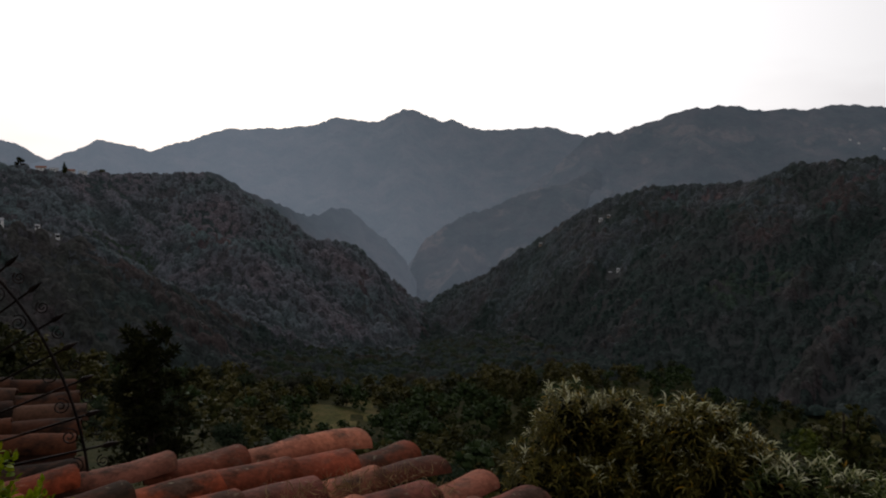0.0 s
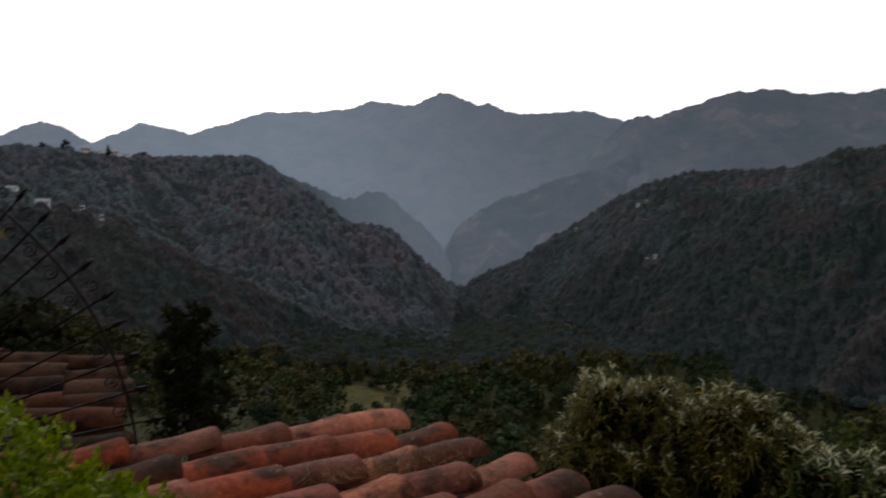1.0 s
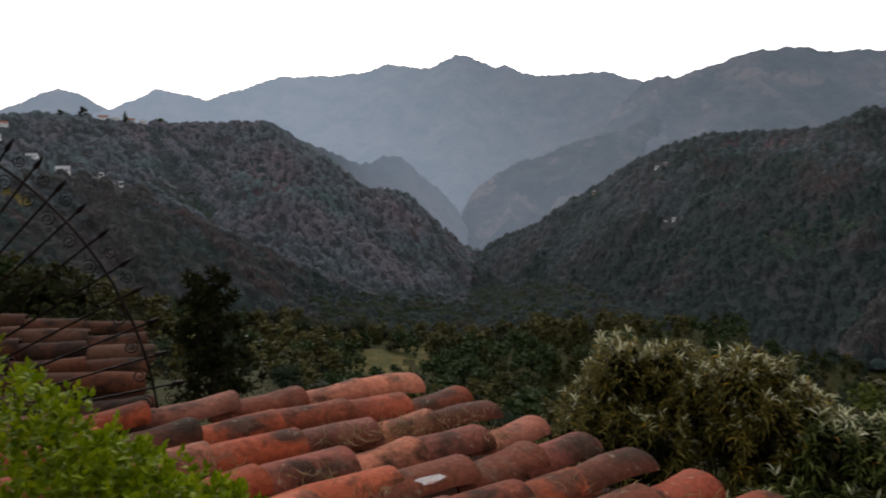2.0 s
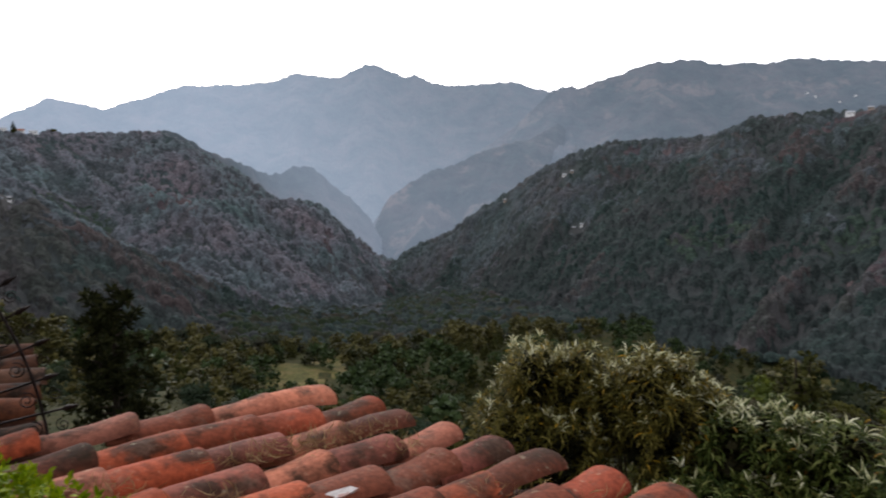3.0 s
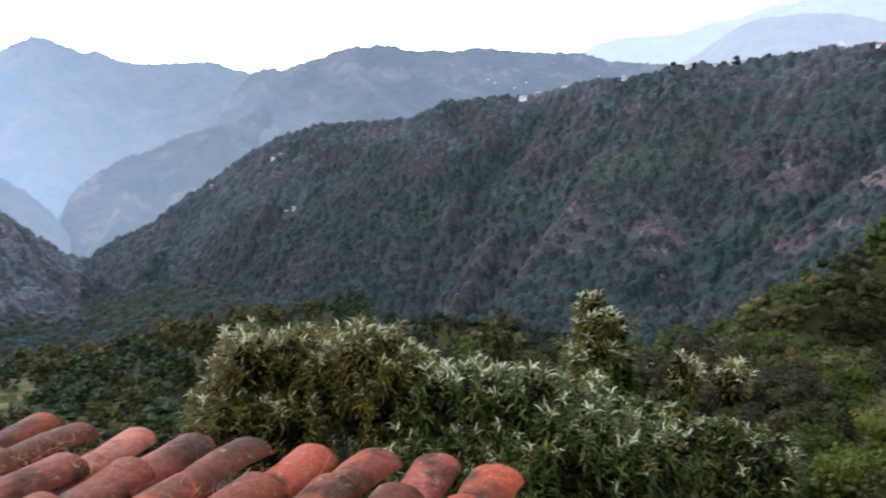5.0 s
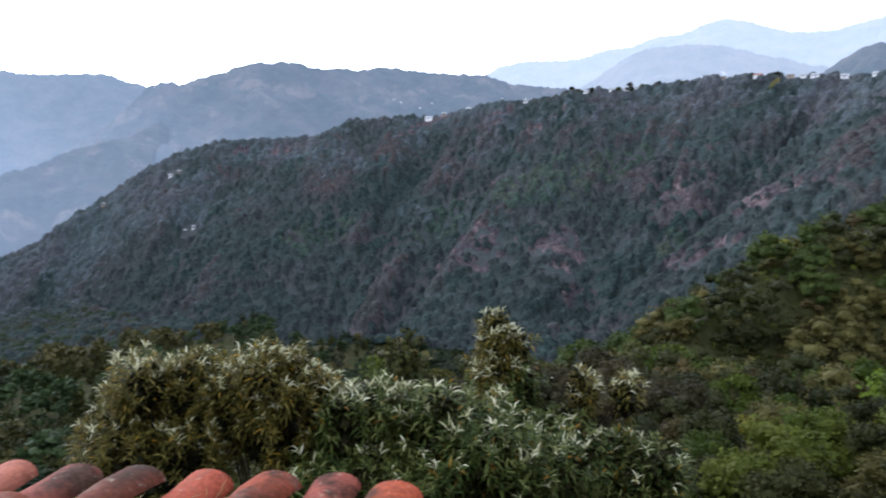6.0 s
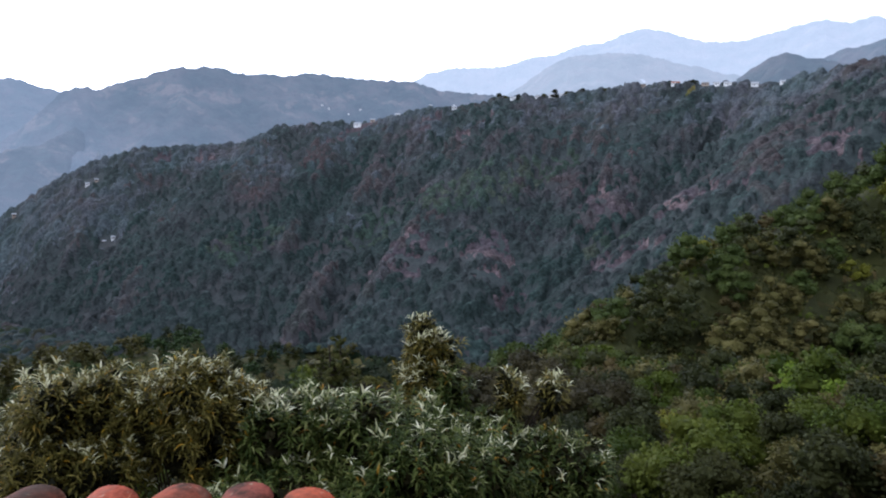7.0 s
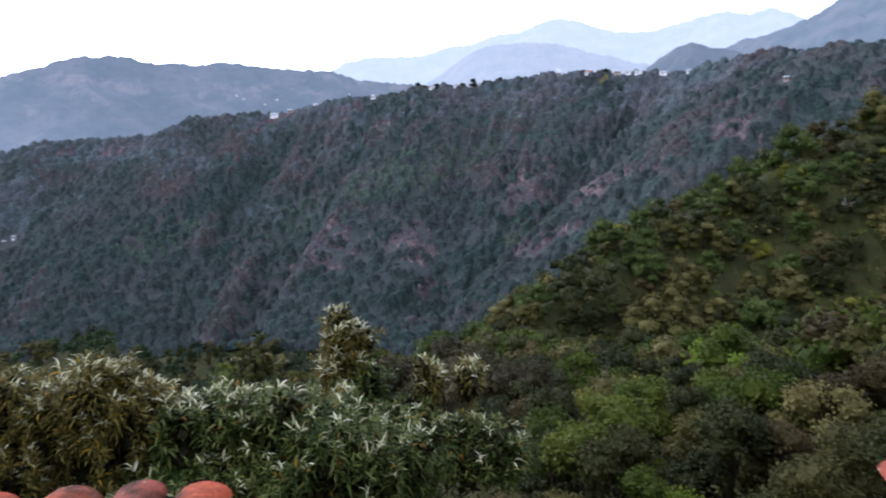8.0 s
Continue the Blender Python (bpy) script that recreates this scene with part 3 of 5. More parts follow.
# ---------------------------------------------------------------- woods
rng = np.random.RandomState(11)
ang = (GZ - 6.0) / GR
high = np.maximum.accumulate(ang, axis=1)
in_view = ang + 14.0 / GR >= high
dl, da = math.log(RAD[1] / RAD[0]), radians(0.27)


def scatter(x, y):
    """Keep the places that the camera can see, and few of those behind a crest."""
    r, a = np.hypot(x, y), np.arctan2(x, y)
    ok = (a > radians(-48)) & (a < radians(82))
    x, y, r, a = x[ok], y[ok], r[ok], a[ok]
    i = np.clip(np.searchsorted(AZ, a), 0, na - 1)
    j = np.clip(np.round(np.log(r / RAD[0]) / dl).astype(int), 0, nr - 1)
    ok = in_view[i, j] | ((r < 320) & (a > radians(40))) | (rng.rand(len(r)) < 0.06)
    return x[ok], y[ok], r[ok], a[ok]


def grid(step, r0, r1):
    k = np.arange(-r1, r1, step)
    X, Y = np.meshgrid(k, k)
    X, Y = (X + (rng.rand(*X.shape) - 0.5) * step * 1.1).ravel(), (Y + (rng.rand(*Y.shape) - 0.5) * step * 1.1).ravel()
    r = np.hypot(X, Y)
    ok = (r > r0) & (r < r1)
    return scatter(X[ok], Y[ok])


# closed canopy: one uneven dome for each tree
class Stand:
    """Trees set out over a stretch of land, a cell's width apart."""

    def __init__(self, cell, x0, x1, y0, y1, squat, tall, spread=(0.56, 0.44)):
        self.cell, self.i0, self.j0 = cell, int(x0 / cell), int(y0 / cell)
        ci, cj = np.meshgrid(np.arange(self.i0, int(x1 / cell)), np.arange(self.j0, int(y1 / cell)), indexing="ij")
        self.shape = ci.shape
        self.x, self.y = (ci + 0.5 + (rng.rand(*ci.shape) - 0.5) * 0.95) * cell, (cj + 0.5 + (rng.rand(*ci.shape) - 0.5) * 0.95) * cell
        self.r, self.a, self.z = np.hypot(self.x, self.y), np.arctan2(self.x, self.y), land_height(self.x, self.y)
        self.wide = cell * (spread[0] + spread[1] * rng.rand(*ci.shape) ** 1.5)
        self.high = self.wide * (squat + (tall - squat) * rng.rand(*ci.shape))
        self.kind = np.zeros(ci.shape, int)


def canopy(name, label, st, mats, az0, az1, r0, r1, da_, dr_, rough_, sprays, spray, cut=None, under=None, gap=-1.2, floor=0, bare=None):
    """The canopy over a stand between two bearings and two distances, with leafy sprays standing out of its crowns."""
    ta, td = np.meshgrid(np.arange(radians(az0), radians(az1), da_), np.exp(np.arange(math.log(r0), math.log(r1), dr_)), indexing="ij")
    TX, TY = np.sin(ta) * td, np.cos(ta) * td
    TZ = land_height(TX, TY)
    gi, gj = np.floor(TX / st.cell).astype(int) - st.i0, np.floor(TY / st.cell).astype(int) - st.j0
    dome, owner = np.full(TX.shape, gap), floor(TX, TY) if callable(floor) else np.full(TX.shape, floor)
    for oi in (-1, 0, 1):
        for oj in (-1, 0, 1):
            i, j = np.clip(gi + oi, 0, st.shape[0] - 1), np.clip(gj + oj, 0, st.shape[1] - 1)
            q = ((TX - st.x[i, j]) ** 2 + (TY - st.y[i, j]) ** 2) / st.wide[i, j] ** 2
            h = np.where(q < 1, st.high[i, j] * np.sqrt(np.maximum(1 - q, 0)), gap)
            better = h > dome
            dome[better], owner[better] = h[better], st.kind[i, j][better]
    TZ = TZ + 0.3 + dome * (1.0 if under is None else 0.60) + (fbm(TX / (0.28 * st.cell), TY / (0.28 * st.cell), 4) - 0.5) * rough_ * (dome > 0)
    if bare:      # open rock and fields
        for what, where, relief in bare:
            m = where(TX, TY) & (dome <= 0)
            owner[m] = what
            TZ[m] += (1.0 + (fbm(TX / 9.0 + 4, TY / 9.0, 4) - 0.5) * relief)[m]
    ang = (TZ - 6.0) / td
    seen = ang + 14.0 / td >= np.maximum.accumulate(ang, axis=1)
    if cut:
        seen &= ~cut(td, ta)
    ti = np.arange(TX.size).reshape(TX.shape)
    tq = np.stack([ti[:-1, :-1], ti[1:, :-1], ti[1:, 1:], ti[:-1, 1:]], -1).reshape(-1, 4)[:, ::-1]
    show = seen[:-1, :-1].ravel()
    ids, inv = np.unique(tq[show], return_inverse=True)
    V, F = np.stack([TX, TY, TZ], -1).reshape(-1, 3)[ids], inv.reshape(-1, 4)
    F = np.concatenate([F[:, [0, 1, 2]], F[:, [0, 2, 3]]])
    # with under, the sheet takes one dark material for shade inside crowns
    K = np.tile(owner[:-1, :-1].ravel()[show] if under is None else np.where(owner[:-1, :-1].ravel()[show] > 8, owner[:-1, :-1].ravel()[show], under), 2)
    ia, ir = np.clip(np.searchsorted(AZ, st.a), 0, na - 1), np.clip(np.round(np.log(np.maximum(st.r, 2.1) / RAD[0]) / dl).astype(int), 0, nr - 1)
    which = (st.high > 0) & in_view[ia, ir] & (st.a > radians(az0)) & (st.a < radians(az1)) & (st.r > r0) & (st.r < r1)
    if cut:
        which &= ~cut(st.r, st.a)
    c = np.repeat(np.stack([st.x[which], st.y[which], st.z[which] + 0.3], -1), sprays, 0)
    r = np.repeat(np.stack([st.wide[which], st.wide[which], st.high[which]], -1), sprays, 0)
    d = ball(len(c), rng)
    d[:, 2] = np.abs(d[:, 2]) + 0.1
    d = unit(d)
    way = np.cross(d, ball(len(c), rng)) + d * 0.3
    l = r[:, 0] * spray * (0.6 + 0.8 * rng.rand(len(c)))
    V2, F2 = leaves(c + d * r * ((0.92 + 0.10 * rng.rand(len(c), 1)) if under is None else (0.70 + 0.36 * rng.rand(len(c), 1))) - unit(way) * l[:, None] * 0.3, way, d + np.array([0, 0, 0.6]) + rng.randn(len(c), 3) * 0.25, l, 1.1, (SPRAY_V, SPRAY_F))
    K = np.concatenate([K, np.repeat(np.repeat(st.kind[which], sprays), len(SPRAY_F))])
    me = fast_mesh(name, np.concatenate([V, V2]), np.concatenate([F, F2 + len(V)]), mats[0], True)
    for m in mats[1:]:
        me.materials.append(m)
    me.polygons.foreach_set("material_index", K.astype(np.int32))
    return tagged(new(name, me), label, "trees", kind="stuff")


hills = Stand(8.8, -2150, 2150, -180, 2560, 0.75, 1.55, (0.44, 0.36))
bare = (cliff(hills.x, hills.y) & (rng.rand(*hills.shape) < 0.62)) | (in_field(hills.x, hills.y) & (rng.rand(*hills.shape) < 0.8))
for vx, vy, vw, *_ in VILLAGE[:-1]:
    vr = math.hypot(vx, vy)
    along, aside = (hills.x * vx + hills.y * vy) / vr - vr, np.abs(hills.x * vy - hills.y * vx) / vr
    bare |= (along > -16) & (along < 18) & (aside < vw * 0.5 + 5)
hills.high[bare] = -2.0
# relief shading put into tree colour: hollows dark, ribs pale; valley floor green
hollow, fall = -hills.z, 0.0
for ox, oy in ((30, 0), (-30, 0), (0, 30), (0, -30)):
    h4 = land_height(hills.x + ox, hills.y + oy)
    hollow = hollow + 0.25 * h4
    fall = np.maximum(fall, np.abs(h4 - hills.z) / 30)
# the paler kind leans west as painted haze, the dark kind low in the east
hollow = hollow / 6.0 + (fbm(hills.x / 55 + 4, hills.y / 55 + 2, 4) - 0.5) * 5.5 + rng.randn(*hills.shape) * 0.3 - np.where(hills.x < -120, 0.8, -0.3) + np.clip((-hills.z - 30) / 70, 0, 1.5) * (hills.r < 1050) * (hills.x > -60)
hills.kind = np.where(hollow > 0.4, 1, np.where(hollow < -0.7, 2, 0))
hills.kind = np.where(patches(hills.x, hills.y, GREENS, 30.0, 9) & (rng.rand(*hills.shape) < 0.75), 8, hills.kind)
hills.kind = np.where((hills.r < 950) & (hills.x < 110) & (hills.z < -95) & (fall + 0.3 * (fbm(hills.x / 60, hills.y / 60 + 5, 3) - 0.5) < 0.40), 3, hills.kind)
hills.kind = np.where(hills.r < 480, 3, hills.kind)
# haze put into colour: paler, bluer kinds where dry marks the far slopes
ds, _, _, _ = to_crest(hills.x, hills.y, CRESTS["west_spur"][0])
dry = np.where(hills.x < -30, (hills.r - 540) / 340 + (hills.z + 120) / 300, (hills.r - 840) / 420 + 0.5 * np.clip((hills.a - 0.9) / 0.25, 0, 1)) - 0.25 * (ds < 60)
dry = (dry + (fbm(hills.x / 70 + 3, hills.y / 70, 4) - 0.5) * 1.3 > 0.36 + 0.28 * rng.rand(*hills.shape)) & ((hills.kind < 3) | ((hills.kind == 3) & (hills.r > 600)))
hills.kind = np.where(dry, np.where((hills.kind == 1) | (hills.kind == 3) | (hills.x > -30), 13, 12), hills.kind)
pick = rng.rand(*hills.shape)
hills.kind = np.where((hills.kind == 3) & (pick < 0.42), np.where((pick < 0.24) | (hills.r > 500), 4, np.where(pick < 0.28, 5, 6)), hills.kind)
WOODS = (M_WOODS, M_RAVINE, M_BROWN_WOODS, M_VALLEY, M_RAVINE, M_FRESH, M_DUN, M_SHADE, M_LUSH, M_ROCK, M_FIELD, M_GROUND, M_HAZE_WOODS, M_HAZE_DEEP)
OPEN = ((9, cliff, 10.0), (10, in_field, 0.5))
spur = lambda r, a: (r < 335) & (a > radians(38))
# gaps between crowns: haze-tinted in the west, darker ground elsewhere
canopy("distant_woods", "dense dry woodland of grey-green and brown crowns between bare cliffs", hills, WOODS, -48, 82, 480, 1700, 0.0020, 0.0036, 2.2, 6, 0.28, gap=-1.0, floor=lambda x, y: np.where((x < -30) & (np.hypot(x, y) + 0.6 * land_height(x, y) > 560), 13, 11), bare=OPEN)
# larger, looser trees along the valley floor, tall pines among them
vale = Stand(11.5, -420, 520, 90, 520, 0.75, 1.35, (0.42, 0.34))
pick = rng.rand(*vale.shape)
mood = fbm(vale.x / 60 + 7, vale.y / 60 + 1, 3) + 0.3 * (pick - 0.5)
vale.kind = np.where(mood > 0.56, 5, np.where(mood > 0.50, 3, np.where(mood > 0.44, 4, 6)))
pines = (fbm(vale.x / 45 + 12, vale.y / 45, 3) + 0.35 * np.clip(1 - np.hypot(vale.x - 25, vale.y - 330) / 120, 0, 1) > 0.62) & (pick < 0.8)
vale.kind[pines] = 7
vale.high[pines] *= 1.7
vale.wide[pines] *= 0.72
vale.high[in_field(vale.x, vale.y) & (pick < 0.9)] = -2.0
# trees thinned here to fit the camera's view of the field
field_sightline = ((vale.x + 52) / 26) ** 2 + ((vale.y - 365) / 36) ** 2 < 1
vale.high[field_sightline & (pick < 0.6)] = -2.0
# trees here and past this bearing shrink to sit lower in the view
vale.wide[field_sightline | (vale.a > radians(12.5))] *= 0.68
near_side = Stand(5.0, 20, 340, -40, 330, 0.30, 0.60)
near_side.kind = rng.choice(4, size=near_side.shape, p=[.30, .25, .30, .15])
# the whole sheet is coloured dark, painting shade between the trees
canopy("hillside_woods", "low scrub over a shade-dark sheet on the near hillside", near_side, (M_FRESH, M_DUN, M_SHADE, M_RUSSET), 38, 84, 62, 338, 0.0040, 0.0090, 1.6, 24, 0.26,
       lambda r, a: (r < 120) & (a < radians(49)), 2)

# ---------------------------------------------------------------- trees near the house
@functools.lru_cache(None)
def clump_shape(fine=2):
    """A round clump: points and triangles."""
    bm = bmesh.new()
    bmesh.ops.create_icosphere(bm, subdivisions=fine, radius=1.0)
    v, f = np.array([tuple(p.co) for p in bm.verts]), np.array([[p.index for p in q.verts] for q in bm.faces])
    bm.free()
    return v, f


def tree_thing(name, label, height, width, rng, mat, blobs=11, sprays=1500, spray=0.26, base_gap=0.12, conical=False, category="tree", fine=2):
    """A tapering trunk with limbs and a crown of many leafy sprays gathered in uneven clumps."""
    thing = tagged(new(name), label, category)
    bm = bmesh.new()
    bend = rng.randn(2) * width * 0.06
    top = height * (0.95 if conical else 0.7)
    tube(bm, [(0, 0, -0.4), (bend[0] * .5, bend[1] * .5, top * .45), (bend[0], bend[1], top)], [height * .028, height * .02, height * .006], 7)
    cs, rs = [], []
    for k in range(blobs):
        if conical:
            h = base_gap + (1 - base_gap) * (k + rng.rand() * 0.6) / blobs
            spread = width * 0.5 * (1.02 - h) ** 0.8
            a = k * 2.4 + rng.rand()
            c = (math.cos(a) * spread * 0.55, math.sin(a) * spread * 0.55, h * height)
            r = max(spread * 0.6, width * 0.07)
        else:
            a, h = k * 2.4 + rng.rand(), base_gap + (0.88 - base_gap) * rng.rand() ** 0.8
            spread = width * 0.5 * math.sin(math.pi * min(0.97, 0.25 + 0.75 * (h - base_gap) / (1 - base_gap))) * 0.72
            c = (math.cos(a) * spread, math.sin(a) * spread, h * height)
            r = width * (0.15 + 0.10 * rng.rand())
        cs.append(c); rs.append(r)
        z0 = c[2] * (0.75 if conical else 0.5)
        t = min(1.0, z0 / top)
        tube(bm, [(bend[0] * t, bend[1] * t, z0), (c[0] * .55, c[1] * .55, c[2] * .9), (c[0] * .95, c[1] * .95, c[2])], [height * .009, height * .006, height * .003], 5)
    part("trunk", bm, M_BARK, thing)
    cs, rs = np.array(cs), np.array(rs)
    # uneven leafy clumps, close-set leaves over them and loose ones standing out
    cv, cf = clump_shape(fine)
    squash = np.array([1, 1, 0.8])
    lumpy = 0.66 * (1 + (rng.rand(blobs, len(cv)) - 0.5) * 0.5)
    V0 = (cs[:, None] + cv[None] * lumpy[..., None] * rs[:, None, None] * squash).reshape(-1, 3)
    F0 = (cf[None] + (np.arange(blobs) * len(cv))[:, None, None]).reshape(-1, 3)
    which = rng.choice(blobs, sprays, p=rs ** 2 / (rs ** 2).sum())
    d = ball(sprays, rng)
    d[:, 2] = np.abs(d[:, 2]) * np.where(rng.rand(sprays) < 0.75, 1, -1)
    o = cs[which] + d * (rs[which] * (0.62 + 0.45 * rng.rand(sprays)))[:, None] * squash
    loose = (rng.rand(sprays) < 0.4)[:, None]
    way = np.where(loose, d + rng.randn(sprays, 3) * 0.55, np.cross(d, ball(sprays, rng)) + d * 0.35) + np.array([0, 0, -0.1 if conical else 0.1])
    V, F = leaves(o, way, np.where(loose, ball(sprays, rng) * 0.7 + np.array([0, 0, 1.0]), d + np.array([0, 0, 0.5]) + rng.randn(sprays, 3) * 0.25), spray * (0.6 + 0.8 * rng.rand(sprays)), 1.0, (SPRAY_V, SPRAY_F))
    V, F = np.concatenate([V0, V]), np.concatenate([F0, F + len(V0)])
    mesh_part("crown", fast_mesh("crown", V, F, mat), thing)
    return thing


rng = np.random.RandomState(23)
KINDS = [tree_thing("tree", "leafy green tree on the hillside", 6.0, 5.4, rng, M_TREES, 12, 1000, 0.42),
         tree_thing("tree", "rounded deep-green tree on the hillside", 5.0, 5.2, rng, M_DEEP, 10, 900, 0.40),
         tree_thing("tree", "olive-green scrubby tree on the slope", 4.6, 4.6, rng, M_OLIVE, 11, 900, 0.38),
         tree_thing("tree", "dull brownish-green tree on the slope", 5.6, 4.4, rng, M_OLIVE, 12, 900, 0.36)]


def slope_kinds(sprays, grow):
    """The kinds of tree on the near slope; those further off carry fewer and larger sprays."""
    n = lambda k: int(k * sprays)
    return {"fresh": tree_thing("tree", "fresh green leafy tree below the house", 5.0, 4.4, rng, M_FRESH, 14, n(3600), 0.18 * grow, 0.08),
            "dark": tree_thing("tree", "dark green bushy tree on the near slope", 5.0, 4.2, rng, M_SHADE, 13, n(3200), 0.18 * grow, 0.06),
            "olive": tree_thing("tree", "dull olive bushy tree on the near slope", 4.4, 4.4, rng, M_DUN, 13, n(3200), 0.17 * grow, 0.06),
            "grey": tree_thing("shrub", "olive-tan leafy shrub on the near slope", 4.0, 4.4, rng, M_GREY, 13, n(3200), 0.16 * grow, 0.06, category="shrub"),
            "lime": tree_thing("shrub", "bright lime-green leafy shrub on the slope", 3.2, 4.2, rng, M_LIME, 12, n(2800), 0.18 * grow, 0.06, category="shrub"),
            "brown": tree_thing("tree", "half-bare russet-brown tree on the slope", 4.6, 3.8, rng, M_RUSSET, 14, n(2400), 0.16 * grow, 0.10),
            "yellow": tree_thing("shrub", "yellowish-green shrub on the slope", 4.4, 4.2, rng, M_GOLD, 13, n(3000), 0.17 * grow, 0.06, category="shrub")}


SLOPE, SLOPE_FAR = slope_kinds(1.0, 1.0), slope_kinds(0.30, 1.55)
used = set()
PLACED = []


def put_tree(kind, az, r, scale=1.0, turn=0.0, sink=0.2):
    x, y = math.sin(radians(az)) * r, math.cos(radians(az)) * r
    m = pose(x, y, land_at(x, y) - sink, 0, 0, turn) @ Matrix.Scale(scale, 4)
    PLACED.append((x, y))
    if id(kind) in used:
        ob = copy_thing(kind, m)
        ob.scale = (scale,) * 3
        return ob
    used.add(id(kind))
    kind.matrix_basis = m
    return kind


# the slope beside the house, thick with trees: low ones close by, taller ones further down
for az0, az1, r0, r1, most, gap, grow in ((50, 86, 10, 32, 60, 1.2, 0.30), (46, 86, 28, 72, 150, 2.1, 0.60), (-44, 46, 30, 72, 180, 3.2, 0.62)):
    for k in range(3000):
        az, r = az0 + (az1 - az0) * rng.rand(), r0 * (r1 / r0) ** rng.rand()
        if -32 < az < -14 and r < 32 or -6 < az < 46 and r < 38 or (az < 56 and r < 15) or len(PLACED) > most:
            continue
        x, y = math.sin(radians(az)) * r, math.cos(radians(az)) * r
        if min([math.hypot(x - a, y - b) for a, b in PLACED] or [99]) < gap + r * 0.014:
            continue
        if az < 27 and (land_at(x, y) + 4.0 - 6.0) / r > -0.385:
            continue
        kind = KINDS[int(rng.choice(4, p=[.2, .1, .35, .35]))]
        if az > 44:
            kind = (SLOPE if r < 18 else SLOPE_FAR)[str(rng.choice(["fresh", "dark", "olive", "grey", "brown", "yellow"], p=[.21, .42, .17, .03, .12, .05]))]
        put_tree(kind, az, r, (0.75 + 0.5 * rng.rand()) * grow * (1.15 if az > 44 else 1.0), rng.rand() * 360)
# the spur across the side valley, tree beside tree
spur_trees = []
for r0, r1, cell in ((66, 125, 6.0), (125, 210, 7.6), (210, 330, 9.5)):
    gx, gy, gr, gth = grid(cell, r0, r1)
    for x, y, r, a in zip(gx, gy, gr, gth):
        i, j = min(np.searchsorted(AZ, a), na - 1), min(int(round(math.log(r / RAD[0]) / dl)), nr - 1)
        if a > radians(45 if r > 120 else 49) and in_view[i, j]:
            spur_trees.append((math.degrees(a), r, cell))
far_V, far_F, far_K, far_n = [], [], [], 0
FAR_NAMES = ["fresh", "dark", "olive", "grey", "brown", "yellow", "lime"]
for az, r, cell in spur_trees:
    k = int(rng.choice(7, p=[.26, .30, .22, .04, .12, .05, .01]))
    sc, turn = cell / 4.4 * (0.85 + 0.65 * rng.rand() ** 1.5), rng.rand() * 360
    tree = SLOPE_FAR[FAR_NAMES[k]]
    if r < 92 and az > 52:
        put_tree(tree, az, r, sc, turn, 0.6)
        continue
    # further off the crowns run together
    me = [c for c in tree.children if c.name.startswith("crown")][0].data
    V = np.empty(len(me.vertices) * 3, np.float32); me.vertices.foreach_get("co", V)
    F = np.empty(len(me.polygons) * 3, np.int32); me.loops.foreach_get("vertex_index", F)
    V, F = V.reshape(-1, 3), F.reshape(-1, 3)
    if r > 140:      # fewer sprays are enough further off
        F = F[:len(F) - (len(F) - len(clump_shape()[1]) * 13) // 2]
        V = V[:F.max() + 1]
    ca, sa_ = math.cos(radians(turn)) * sc, math.sin(radians(turn)) * sc
    x, y = math.sin(radians(az)) * r, math.cos(radians(az)) * r
    far_V.append(np.stack([V[:, 0] * ca - V[:, 1] * sa_ + x, V[:, 0] * sa_ + V[:, 1] * ca + y, V[:, 2] * sc + land_at(x, y) - 0.6], -1))
    far_F.append(F + far_n); far_K.append(np.full(len(F), k)); far_n += len(V)
# the woods on the steep slope below the house and along the valley floor
LOW = [tree_thing("tree", "muted green tree in the valley", 7.0, 6.4, rng, m, 9, 150, 1.0, 0.10, fine=1) for m in (M_VALLEY, M_SHADE, M_DUN, M_DEEP)]
LOW_PINE = tree_thing("tree", "tall dark pine in the valley", 10.0, 4.2, rng, M_SHADE, 9, 140, 0.95, 0.10, True, fine=1)
lx, ly, lr, la = grid(7.0, 68, 190)
low = [(x, y, int(rng.choice(3, p=[.5, .3, .2])), 0.55 + 0.40 * rng.rand()) for x, y, r, a in zip(lx, ly, lr, la) if a < radians(40)]
ia, ir = np.clip(np.searchsorted(AZ, vale.a), 0, na - 1), np.clip(np.round(np.log(np.maximum(vale.r, 2.1) / RAD[0]) / dl).astype(int), 0, nr - 1)
show = (vale.high > 0) & in_view[ia, ir] & (vale.r > 185) & (vale.r < 490) & (vale.a > radians(-48)) & (vale.a < radians(82)) & ~spur(vale.r, vale.a)
low += [(x, y, {3: 0, 4: 1, 6: 2, 5: 3, 7: 4}[k], w / 3.4) for x, y, k, w in zip(vale.x[show], vale.y[show], vale.kind[show], vale.wide[show])]
shapes = []
for tree in LOW + [LOW_PINE]:
    me = [c for c in tree.children if c.name.startswith("crown")][0].data
    V = np.empty(len(me.vertices) * 3, np.float32); me.vertices.foreach_get("co", V)
    F = np.empty(len(me.polygons) * 3, np.int32); me.loops.foreach_get("vertex_index", F)
    shapes.append((V.reshape(-1, 3), F.reshape(-1, 3)))
low_z = land_height(np.array([t[0] for t in low]), np.array([t[1] for t in low]))
keep = [math.hypot(t[0], t[1]) > 185 or (z + 6.2 * t[3] - 6.8) / math.hypot(t[0], t[1]) < -0.30 for t, z in zip(low, low_z)]
low, low_z = [t for t, k in zip(low, keep) if k], low_z[keep]
low_V, low_F, low_K, low_n = [], [], [], 0
